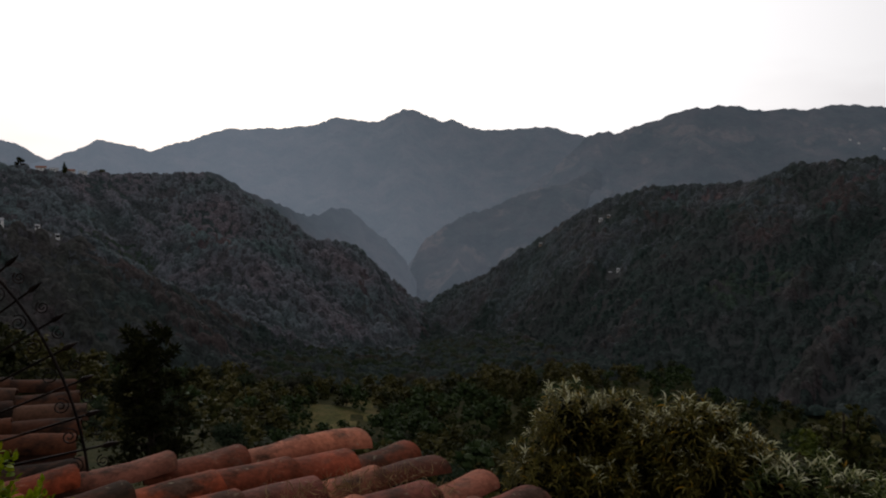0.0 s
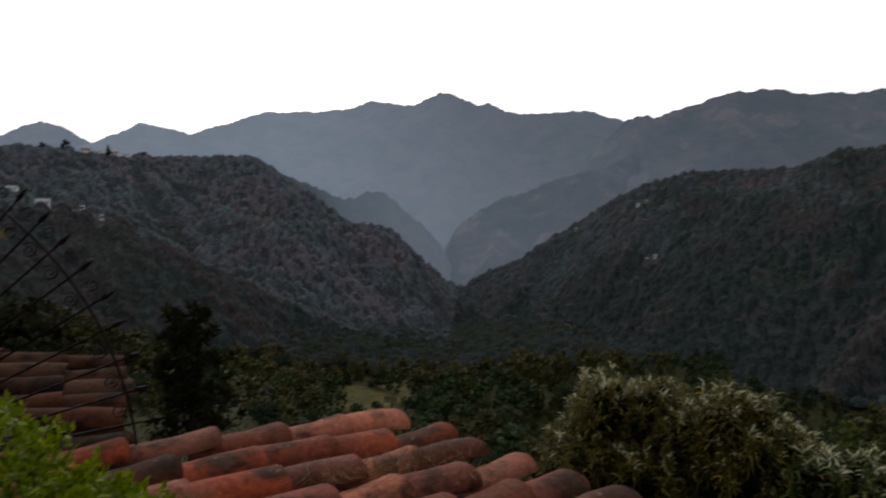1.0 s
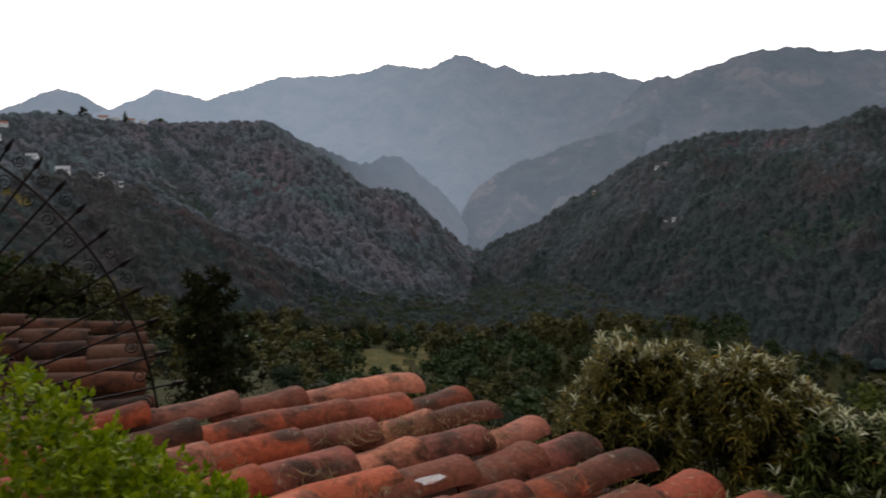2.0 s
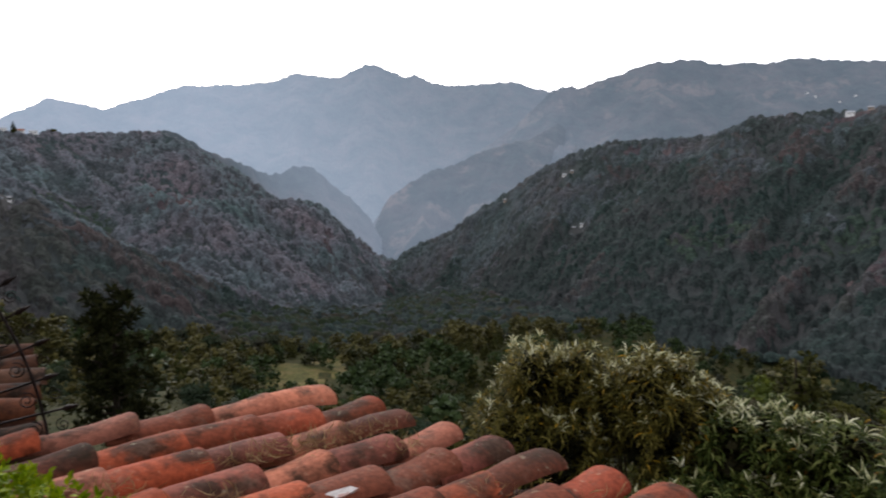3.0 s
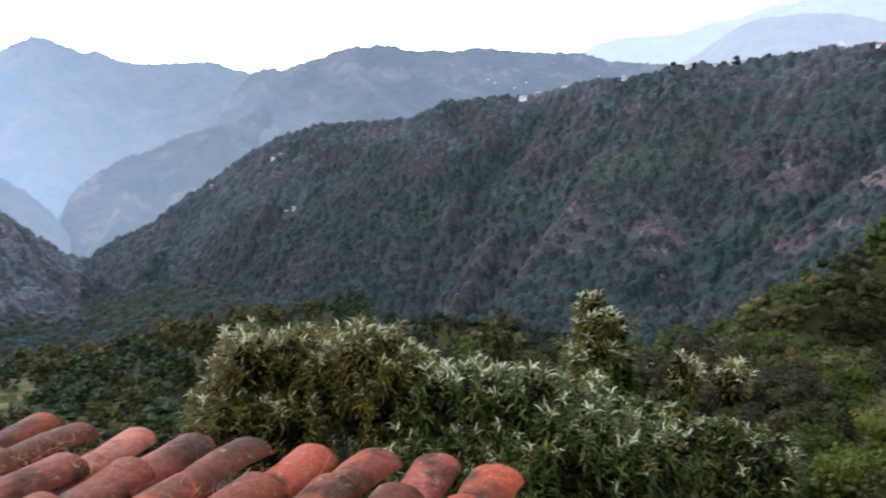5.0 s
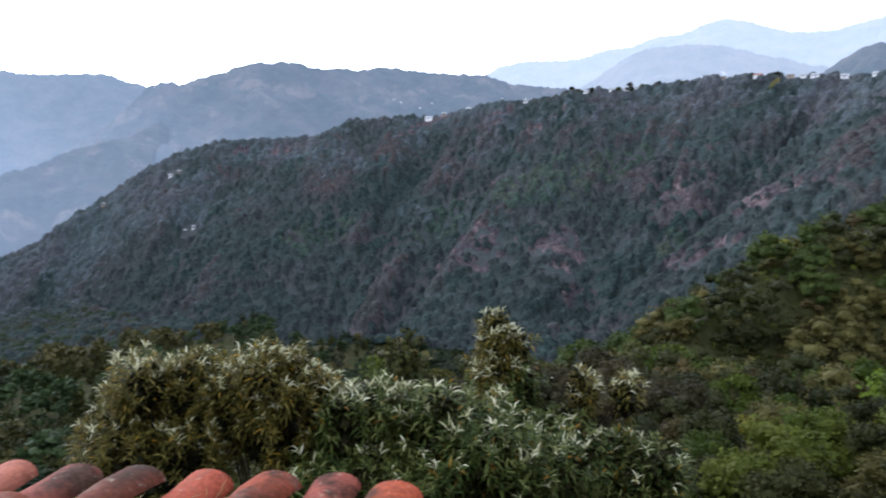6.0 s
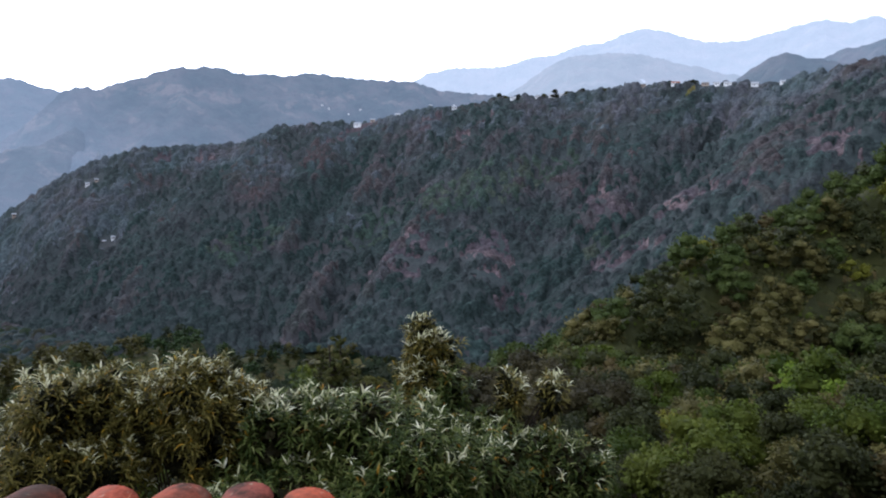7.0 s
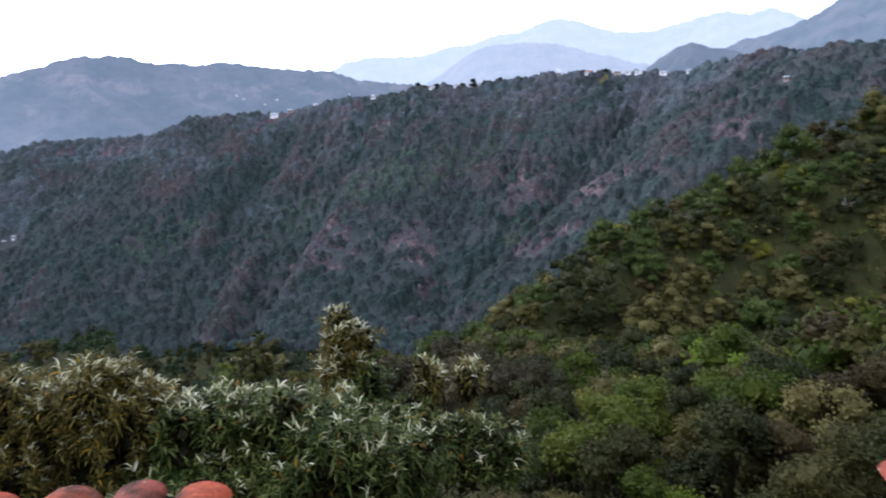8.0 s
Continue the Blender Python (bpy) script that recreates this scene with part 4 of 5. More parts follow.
for (x, y, k, sc), z in zip(low, low_z):
    V, F = shapes[k]
    turn = rng.rand() * 6.28
    ca, sa_ = math.cos(turn) * sc, math.sin(turn) * sc
    low_V.append(np.stack([V[:, 0] * ca - V[:, 1] * sa_ + x, V[:, 0] * sa_ + V[:, 1] * ca + y, V[:, 2] * sc + z - 0.8], -1))
    low_F.append(F + low_n); low_K.append(np.full(len(F), k)); low_n += len(V)
low_me = fast_mesh("valley_woods", np.concatenate(low_V), np.concatenate(low_F), M_VALLEY)
for m in (M_SHADE, M_DUN, M_DEEP, M_DARK):
    low_me.materials.append(m)
low_me.polygons.foreach_set("material_index", np.concatenate(low_K).astype(np.int32))
tagged(new("valley_woods", low_me), "muted green woodland with dark pines in the valley", "trees", kind="stuff")
LOW.append(LOW_PINE)
for k, tree in enumerate(LOW):
    put_tree(tree, -12 + 9 * k, 66, 0.9, 40 * k, 0.3)
far_me = fast_mesh("hillside_trees", np.concatenate(far_V), np.concatenate(far_F), M_BRIGHT)
for m in (M_SHADE, M_DUN, M_GREY, M_RUSSET, M_GOLD, M_LIME):
    far_me.materials.append(m)
far_me.polygons.foreach_set("material_index", np.concatenate(far_K).astype(np.int32))
tagged(new("hillside_trees", far_me), "crowded green, olive and russet trees on the spur", "trees", kind="stuff")
for kind in KINDS:
    if id(kind) not in used:
        put_tree(kind, 60, 60)
put_tree(SLOPE["grey"], 84, 12, 0.3, 50)

# single trees that stand out
rng = np.random.RandomState(31)
M_PINE = material("pine_needles", ((0.35, (0.009, 0.013, 0.003)), (0.6, (0.020, 0.022, 0.006)), (0.75, (0.034, 0.032, 0.010))), scale=0.9, fine=8, rough=0.8, bump=0,
                  islands=((0.0, (0.006, 0.008, 0.003)), (1.0, (0.034, 0.034, 0.010))), translucent=0.1)


def pine_thing(label, height, width, rng, mat):
    """A ragged pine: two leaders, whorls of upcurved limbs and tufts of needles along them, with gaps between."""
    thing = tagged(new("pine_tree"), label, "tree")
    bm = bmesh.new()
    tube(bm, [(0, 0, -0.4), (0.05, 0, height * 0.4), (0.12, 0.05, height * 0.75), (0.20, 0.0, height * 0.98)], [height * .022, height * .016, height * .009, height * .002], 7)
    tube(bm, [(0.06, 0, height * 0.45), (-0.35, 0.1, height * 0.62), (-0.45, 0.1, height * 0.93)], [height * .011, height * .008, height * .002], 6)
    tufts = [np.array((0.20, 0.0, height * f)) for f in (0.97, 0.93, 0.88)] + [np.array((-0.45, 0.1, height * f)) for f in (0.92, 0.87)]
    for k in range(46):
        h = 0.26 + 0.66 * (k + rng.rand()) / 46
        reach = width * 0.5 * (1.12 - h) ** 0.65 * (0.55 + 0.6 * rng.rand())
        a = k * 2.4 + rng.rand() * 0.8
        x0 = -0.38 if (k % 3 == 0 and h > 0.5) else 0.10
        tip = np.array((x0 + math.cos(a) * reach, math.sin(a) * reach, height * h + reach * (0.25 + 0.35 * rng.rand())))
        root = np.array((x0, 0.03, height * h))
        mid = root * 0.45 + tip * 0.55 - np.array((0, 0, reach * 0.10))
        tube(bm, [tuple(root), tuple(mid), tuple(tip)], [height * .006, height * .004, height * .0015], 5)
        for f in (0.45, 0.65, 0.82, 1.0):
            tufts.append(root + (tip - root) * f + rng.randn(3) * 0.10 * width * 0.3)
    part("trunk", bm, M_BARK, thing)
    tufts = np.array(tufts)
    each = 30
    o = np.repeat(tufts, each, 0)
    w = ball(len(o), rng) + np.array([0, 0, 0.45])
    V, F = leaves(o + w * 0.02, w, ball(len(o), rng), 0.34 * (0.7 + 0.6 * rng.rand(len(o))), 0.34, (SPRAY_V, SPRAY_F))
    mesh_part("crown", fast_mesh("crown", V, F, mat), thing)
    return thing


pine = pine_thing("dark ragged pine tree behind the tiled roofs", 8.0, 4.0, rng, M_PINE)
put_tree(pine, -23.0, 25.0, 0.92, 40, 0.0)
dark_bush = tree_thing("tree", "dark leafy tree behind the small roof", 6.5, 5.0, rng, M_PINE, 14, 3600, 0.20)
put_tree(dark_bush, -34.6, 24.0, 1.02, 10, 0.0)
conifer = tree_thing("conifer", "dark slender conifer on the slope", 6.0, 3.5, rng, M_DARK, 18, 1400, 0.30, 0.08, True)
for az, r, sc, tu in ((30.1, 37.0, 0.86, 0), (33.0, 36.0, 0.62, 60), (41.0, 40.0, 0.66, 140), (45.0, 42.0, 0.62, 200), (47.2, 44.0, 0.55, 280), (50.5, 40.0, 0.62, 30), (37.5, 44.0, 0.6, 330)):
    put_tree(conifer, az, r, sc, tu, 0.0)
put_tree(conifer, 31.6, 27.0, 0.84, 90, 0.0)
umber = tree_thing("tree", "dark brown-green tree behind the shrubs", 6.5, 5.6, rng, M_UMBER, 14, 3000, 0.22)
for az, r, sc, tu in ((46.6, 27.0, 0.62, 0), (43.2, 26.0, 0.54, 80), (50.2, 25.0, 0.56, 150), (35.6, 27.0, 0.55, 210), (53.4, 22.0, 0.44, 260), (48.4, 22.0, 0.46, 310), (39.5, 24.0, 0.50, 20), (28.3, 28.0, 0.58, 60)):
    put_tree(umber, az, r, sc, tu, 0.1)
# tall trees along the skyline of the village ridges
for az, r, sc, which in (
    (43.81, 1028, 2.2, 0), (44.34, 1026, 1.8, 1), (45.36, 1024, 1.7, 0), (47.33, 1018, 1.7, 1), (48.19, 1015, 2.2, 0), (49.14, 1014, 2.0, 1),
    (50.34, 1010, 1.9, 0), (53.52, 998, 2.0, 2), (52.02, 1003, 1.5, 1), (58.48, 978, 1.7, 0), (63.70, 954, 1.6, 1), (-30.87, 1219, 3.0, 0),
    (-28.14, 1237, 3.2, 2), (-25.72, 1254, 2.4, 1), (-32.34, 1213, 2.2, 0)):
    put_tree((dark_bush, KINDS[3], conifer)[which], az, r, sc, r % 360, 3.0)
NEAR_SLOPE = {
    "fresh": [(70.7, 15.0, 0.29), (61.2, 11.2, 0.43), (77.7, 25.9, 0.80), (65.5, 9.4, 0.23)],
    "dark": [(75.0, 13.9, 0.34), (67.7, 13.8, 0.31), (56.8, 11.6, 0.30), (73.8, 8.1, 0.22), (50.5, 58.6, 1.11), (47.0, 50.4, 0.93), (43.9, 41.1, 0.64), (41.6, 43.4, 0.60), (62.6, 8.2, 0.21), (51.6, 16.4, 0.31), (73.4, 29.4, 0.70), (71.3, 33.4, 0.60),
             (69.6, 10.1, 0.23), (82.3, 9.7, 0.28), (55.2, 39.0, 0.60), (60.6, 54.5, 1.0)],
    "yellow": [(58.1, 15.5, 0.38), (75.4, 27.1, 0.71), (63.0, 19.9, 0.31), (70.8, 8.3, 0.20)],
    "lime": [(67.8, 9.2, 0.24), (68.5, 36.3, 0.95), (70.9, 33.4, 0.75)],
    "olive": [(72.8, 11.0, 0.27), (76.9, 9.0, 0.27), (79.3, 10.0, 0.28), (56.1, 50.7, 1.04), (64.5, 54.2, 1.15), (58.5, 9.3, 0.23), (73.0, 30.5, 0.67), (79.6, 25.3, 0.80)],
    "brown": [(78.3, 13.1, 0.37), (77.3, 26.1, 0.86), (53.4, 49.2, 0.95), (59.3, 54.8, 0.97), (62.5, 53.9, 0.80), (66.7, 37.2, 0.65), (65.4, 14.7, 0.31), (54.4, 16.3, 0.34), (74.9, 10.6, 0.29), (81.2, 13.2, 0.40), (49.2, 25.8, 0.49)]}
for what, spots in NEAR_SLOPE.items():
    for k, (az, r, sc) in enumerate(spots):
        put_tree((SLOPE if r < 18 else SLOPE_FAR)[what], az, r, sc, 77 * k + 13, 0.05)


# ---------------------------------------------------------------- silver-leaved shrubs beside the roof
M_LEAF = material("dark_grey_green_leaves", ((0.35, (0.028, 0.048, 0.009)), (0.55, (0.060, 0.080, 0.015)), (0.75, (0.112, 0.114, 0.024))), scale=1.4, fine=30, fine_amount=0.3, rough=0.5, bump=0,
                  islands=((0.0, (0.008, 0.015, 0.003)), (0.42, (0.034, 0.050, 0.009)), (0.75, (0.108, 0.124, 0.028)), (0.95, (0.190, 0.195, 0.065)), (0.972, (0.168, 0.161, 0.041)), (0.985, (0.266, 0.105, 0.013)), (1.0, (0.354, 0.193, 0.011))), island_mix=0.7, translucent=0.2)
M_TAN = material("olive_tan_leaves", ((0.35, (0.050, 0.046, 0.008)), (0.55, (0.108, 0.090, 0.017)), (0.75, (0.172, 0.134, 0.030))), scale=1.4, fine=30, fine_amount=0.3, rough=0.6, bump=0,
                 islands=((0.0, (0.016, 0.017, 0.004)), (0.5, (0.078, 0.070, 0.013)), (0.85, (0.195, 0.162, 0.038)), (0.96, (0.240, 0.190, 0.048)), (0.985, (0.340, 0.184, 0.009)), (1.0, (0.408, 0.268, 0.012))), island_mix=0.7, translucent=0.2)
# leaf colour darkened to stand for shade inside the shrubs
M_INNER = leaf_tone("inner_shade_leaves", (0.005, 0.006, 0.002), (0.010, 0.010, 0.003), (0.024, 0.021, 0.007), 0.03)
M_SILVER = material("silvery_young_leaves", ((0.35, (0.385, 0.385, 0.205)), (0.65, (0.580, 0.550, 0.320))), scale=3, fine=40, fine_amount=0.2, rough=0.5, bump=0,
                    islands=((0.0, (0.230, 0.240, 0.110)), (0.5, (0.480, 0.470, 0.270)), (1.0, (0.800, 0.770, 0.560))), island_mix=0.7, translucent=0.2)


def shrub_thing(label, base, lobes, rng, mat, shoots, length, silver):
    """A shrub of many leafy shoots: branching stems, long arching leaves, paler young leaves at the tips."""
    thing = tagged(new("shrub"), label, "shrub")
    thing.location = base
    b = np.array(base)
    bm = bmesh.new()
    for c, r in lobes:
        c = np.array(c) - b
        for k in range(4):
            e = c + ball(1, rng)[0] * np.array(r) * 0.55
            tube(bm, [(rng.randn() * .12, rng.randn() * .12, -0.3), tuple(e * np.array([.45, .45, .5])), tuple(e)], [0.035, 0.022, 0.008], 5)
    part("stem", bm, M_BARK, thing)
    # uneven outline: each lobe carries smaller ones
    lobes = [(c, r) for c, r in lobes]
    for c, r in list(lobes):
        for k in range(5 if min(r) > 0.33 else 1):
            d = ball(1, rng)[0]
            d[2] = abs(d[2])
            f = 0.34 + 0.18 * rng.rand()
            lobes.append((tuple(np.array(c) + d * np.array(r) * 0.80), tuple(np.array(r) * f)))
    area = np.array([r[0] * r[1] + r[0] * r[2] + r[1] * r[2] for _, r in lobes])
    old_o, old_w, old_l, new_o, new_w, new_l, in_o, in_w = [], [], [], [], [], [], [], []
    for (c, r), share in zip(lobes, area / area.sum()):
        n = int(shoots * share)
        d = ball(n, rng)
        d[:, 2] = np.abs(d[:, 2]) * np.where(rng.rand(n) < 0.82, 1, -1)
        clump = fbm(d[:, 0] * 3.1 + c[0] * 3 + 9, d[:, 1] * 3.1 + d[:, 2] * 2.3 + 5, 3)
        d, clump = d[clump > 0.43], clump[clump > 0.43]
        n = len(d)
        lump = 0.62 + 0.72 * clump
        deep = np.where(rng.rand(n) < 0.30, 0.6 + 0.3 * rng.rand(n), 1.0)
        p = np.array(c) - b + d * np.array(r) * (lump * deep)[:, None]
        axis = unit(d * 0.6 + np.array([0, 0, 1.0]) + rng.randn(n, 3) * 0.25)
        p += axis * (length * 1.3 * rng.rand(n) ** 4 * (d[:, 2] > 0.3))[:, None]      # a few shoots overtop the rest
        turn = ball(n, rng)
        tip = (deep > 0.9) & (d[:, 2] > 0.05) & (rng.rand(n) < silver * (0.25 + 1.9 * np.abs(d[:, 2]) ** 1.5))
        # whorls of arching leaves, closest together at the tip
        for t, many in ((0.0, 3), (0.35, 4), (0.62, 5), (0.82, 5), (1.0, 4)):
            q0 = unit(np.cross(axis, turn)); q1 = np.cross(axis, q0)
            for side in range(many):
                an = 2 * math.pi * side / many + 2.4 * t * 5 + rng.randn(n, 1) * 0.3
                q = q0 * np.cos(an) + q1 * np.sin(an)
                w = unit(axis * (0.05 + 1.0 * t ** 2) + q * (1.05 - 0.35 * t))
                o = p - axis * length * 1.6 * (1 - t)
                l = length * (0.8 + 0.45 * rng.rand(n)) * (1.15 - 0.40 * t)
                young = (t > 0.8) & tip & (rng.rand(n) < 0.50)
                old_o.append(o[~young]); old_w.append(w[~young]); old_l.append(l[~young])
                new_o.append(o[young]); new_w.append((w + axis * 0.25)[young]); new_l.append(l[young] * 1.15)
        # denser leaves inside, near black to paint the shade there
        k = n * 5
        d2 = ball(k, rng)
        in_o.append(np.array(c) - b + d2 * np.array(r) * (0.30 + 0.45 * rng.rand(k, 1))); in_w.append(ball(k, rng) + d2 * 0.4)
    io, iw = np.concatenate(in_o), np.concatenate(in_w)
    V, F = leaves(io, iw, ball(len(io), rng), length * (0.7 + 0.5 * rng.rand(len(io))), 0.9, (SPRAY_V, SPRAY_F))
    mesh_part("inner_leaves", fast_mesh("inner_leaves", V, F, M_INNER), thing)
    for nm, o, w, l, m in (("foliage", old_o, old_w, old_l, mat), ("young_leaves", new_o, new_w, new_l, M_SILVER)):
        o, w, l = np.concatenate(o), np.concatenate(w), np.concatenate(l)
        V, F = leaves(o, w, np.array([0, 0, 1.0]) + rng.randn(len(o), 3) * 0.25, l, 1.05 if nm == "foliage" else 0.85, (ARCH_V, ARCH_F), 1.3)
        mesh_part(nm, fast_mesh(nm, V, F, m), thing, "pale silvery young leaves" if nm == "young_leaves" else "")
    return thing


SHRUB_A = [
    ((1.75, 8.58, 2.50), (0.75, 0.70, 0.76)),
    ((2.25, 8.37, 2.94), (0.42, 0.40, 0.42)),
    ((1.41, 8.44, 2.30), (0.50, 0.50, 0.62)),
    ((1.73, 8.08, 2.03), (0.80, 0.70, 0.60))]
SHRUB_B = [
    ((2.98, 7.61, 2.53), (0.56, 0.55, 0.66)),
    ((2.78, 7.56, 3.15), (0.28, 0.28, 0.40)),
    ((3.12, 7.52, 3.07), (0.27, 0.26, 0.36)),
    ((2.55, 7.85, 2.73), (0.34, 0.32, 0.45)),
    ((3.42, 7.55, 2.77), (0.30, 0.30, 0.36)),
    ((3.70, 7.55, 2.48), (0.36, 0.34, 0.36))]
SHRUB_C = [
    ((4.83, 6.75, 2.21), (0.95, 0.80, 0.72)),
    ((3.90, 7.08, 2.39), (0.60, 0.55, 0.55)),
    ((6.09, 6.22, 1.95), (0.85, 0.70, 0.55)),
    ((6.92, 5.62, 1.75), (0.70, 0.60, 0.45)),
    ((6.35, 7.20, 2.30), (0.42, 0.40, 0.45)),
    ((4.96, 5.89, 1.92), (1.30, 0.70, 0.60)),
    ((3.28, 6.72, 1.90), (0.80, 0.60, 0.50))]
SHRUB_D = [
    ((6.16, 7.51, 2.50), (0.40, 0.36, 0.62)),
    ((6.20, 7.56, 3.08), (0.27, 0.25, 0.46)),
    ((6.42, 7.40, 2.90), (0.25, 0.22, 0.44)),
    ((6.92, 6.52, 2.45), (0.20, 0.20, 0.38)),
    ((7.21, 6.05, 2.57), (0.20, 0.18, 0.32))]
rng = np.random.RandomState(41)
shrub_thing("olive-green shrub with pale leaf tips beside the roof", (SHRUB_A[0][0][0], SHRUB_A[0][0][1], land_at(*SHRUB_A[0][0][:2])), SHRUB_A, rng, M_TAN, 1350, 0.112, 0.34)
shrub_thing("tall silver-leaved shrub with yellowing leaves", (SHRUB_B[0][0][0], SHRUB_B[0][0][1], land_at(*SHRUB_B[0][0][:2])), SHRUB_B, rng, M_TAN, 1250, 0.125, 0.50)
shrub_thing("broad dark-green shrub with silvery leaf tips", (SHRUB_C[0][0][0], SHRUB_C[0][0][1], land_at(*SHRUB_C[0][0][:2])), SHRUB_C, rng, M_LEAF, 2500, 0.150, 0.30)
shrub_thing("upright olive shrub shoots with silvery tips", (SHRUB_D[0][0][0], SHRUB_D[0][0][1], land_at(*SHRUB_D[0][0][:2])), SHRUB_D, rng, M_TAN, 520, 0.140, 0.8)

# ---------------------------------------------------------------- tiled roofs
M_TILE = material("weathered_clay_tile", ((0.32, (0.107, 0.025, 0.012)), (0.5, (0.262, 0.054, 0.021)), (0.68, (0.373, 0.088, 0.040))), scale=2.6, fine=48, fine_amount=0.45, rough=0.75, sheen=0.07, bump=1.0, bump_scale=30, bump_dist=0.004,
                  pieces=((0.0, (0.388, 0.082, 0.033)), (0.08, (0.050, 0.026, 0.017)), (0.17, (0.041, 0.023, 0.015)), (0.25, (0.359, 0.067, 0.025)), (0.37, (0.107, 0.039, 0.023)), (0.50, (0.398, 0.086, 0.034)), (0.62, (0.504, 0.189, 0.110)), (0.73, (0.126, 0.061, 0.055)), (0.82, (0.339, 0.071, 0.032)), (0.92, (0.082, 0.042, 0.028)), (1.0, (0.427, 0.101, 0.043))), island_mix=0.70,
                  spots=((3.6, 0.50, 0.62, (0.023, 0.014, 0.007), 0.9), (7.0, 0.56, 0.66, (0.145, 0.084, 0.058), 0.55), (1.6, 0.52, 0.66, (0.039, 0.018, 0.008), 0.7), (24.0, 0.62, 0.72, (0.252, 0.247, 0.168), 0.6)))
# old dark tile of the outbuilding; also paints shade between cover rows
M_DARK_TILE = material("old_tile_and_slit_shade", ((0.32, (0.029, 0.013, 0.007)), (0.5, (0.062, 0.023, 0.012)), (0.68, (0.107, 0.039, 0.019))), scale=3.5, fine=55, fine_amount=0.4, rough=0.9, bump=0.6, bump_scale=45, bump_dist=0.004,
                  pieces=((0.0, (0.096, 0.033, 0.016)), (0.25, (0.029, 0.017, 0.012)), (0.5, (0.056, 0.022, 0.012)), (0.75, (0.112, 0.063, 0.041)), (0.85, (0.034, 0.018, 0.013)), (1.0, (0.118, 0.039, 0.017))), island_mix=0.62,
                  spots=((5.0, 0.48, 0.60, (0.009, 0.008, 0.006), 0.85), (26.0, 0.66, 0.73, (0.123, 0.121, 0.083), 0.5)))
# bed coloured near black for the shade in gaps between tile rows
M_DECK = material("gap_shade_bed", ((0.3, (0.012, 0.009, 0.007)), (0.7, (0.035, 0.022, 0.017))), scale=4, fine=40, rough=0.95)
M_WALL = material("lime_plaster", ((0.3, (0.42, 0.38, 0.32)), (0.7, (0.55, 0.50, 0.43))), scale=1.5, fine=30, fine_amount=0.25, rough=0.9)


def tile_mesh(rng, mat, length=0.42, low=0.096, high=0.080, thick=0.016):
    """A hand-made barrel tile, wider at its lower end, with its own thickness and slight warps."""
    seg, steps = 9, 3
    warp = rng.randn(4) * 0.004
    V, F = [], []
    for shell in (0, 1):
        for i in range(steps + 1):
            t = i / steps
            r = high + (low - high) * t - shell * thick + warp[i % 4] * 0.6
            sag = math.sin(t * math.pi) * warp[0] * 2
            for k in range(seg + 1):
                a = math.pi * k / seg
                rk = r * (1 + 0.02 * math.sin(3 * a + warp[1] * 900))
                V.append((t * length - length + (0.006 * math.sin(a * 2 + warp[2] * 800) if t == 1 else 0), -math.cos(a) * rk, math.sin(a) * rk * 0.54 + sag))
    row = seg + 1
    S = (steps + 1) * row
    for i in range(steps):
        for k in range(seg):
            a = i * row + k
            F.append((a, a + row, a + row + 1, a + 1))
            F.append((S + a, S + a + 1, S + a + row + 1, S + a + row))
        for k in (0, seg):
            a = i * row + k
            F.append((a, S + a, S + a + row, a + row) if k else (a, a + row, S + a + row, S + a))
    for k in range(seg):
        F.append((k, k + 1, S + k + 1, S + k))
        e = steps * row + k
        F.append((e, S + e, S + e + 1, e + 1))
    me = fast_mesh("tile", np.array(V), np.array(F), mat, True)
    bm = bmesh.new(); bm.from_mesh(me); bmesh.ops.recalc_face_normals(bm, faces=bm.faces)
    for e in bm.edges:
        if len(e.link_faces) == 2 and e.calc_face_angle(0) > 0.9:
            e.smooth = False
    bm.to_mesh(me); bm.free()
    return me


rng = np.random.RandomState(53)
TILES, DARK_TILES = [tile_mesh(rng, M_TILE) for _ in range(7)], [tile_mesh(rng, M_DARK_TILE) for _ in range(5)]


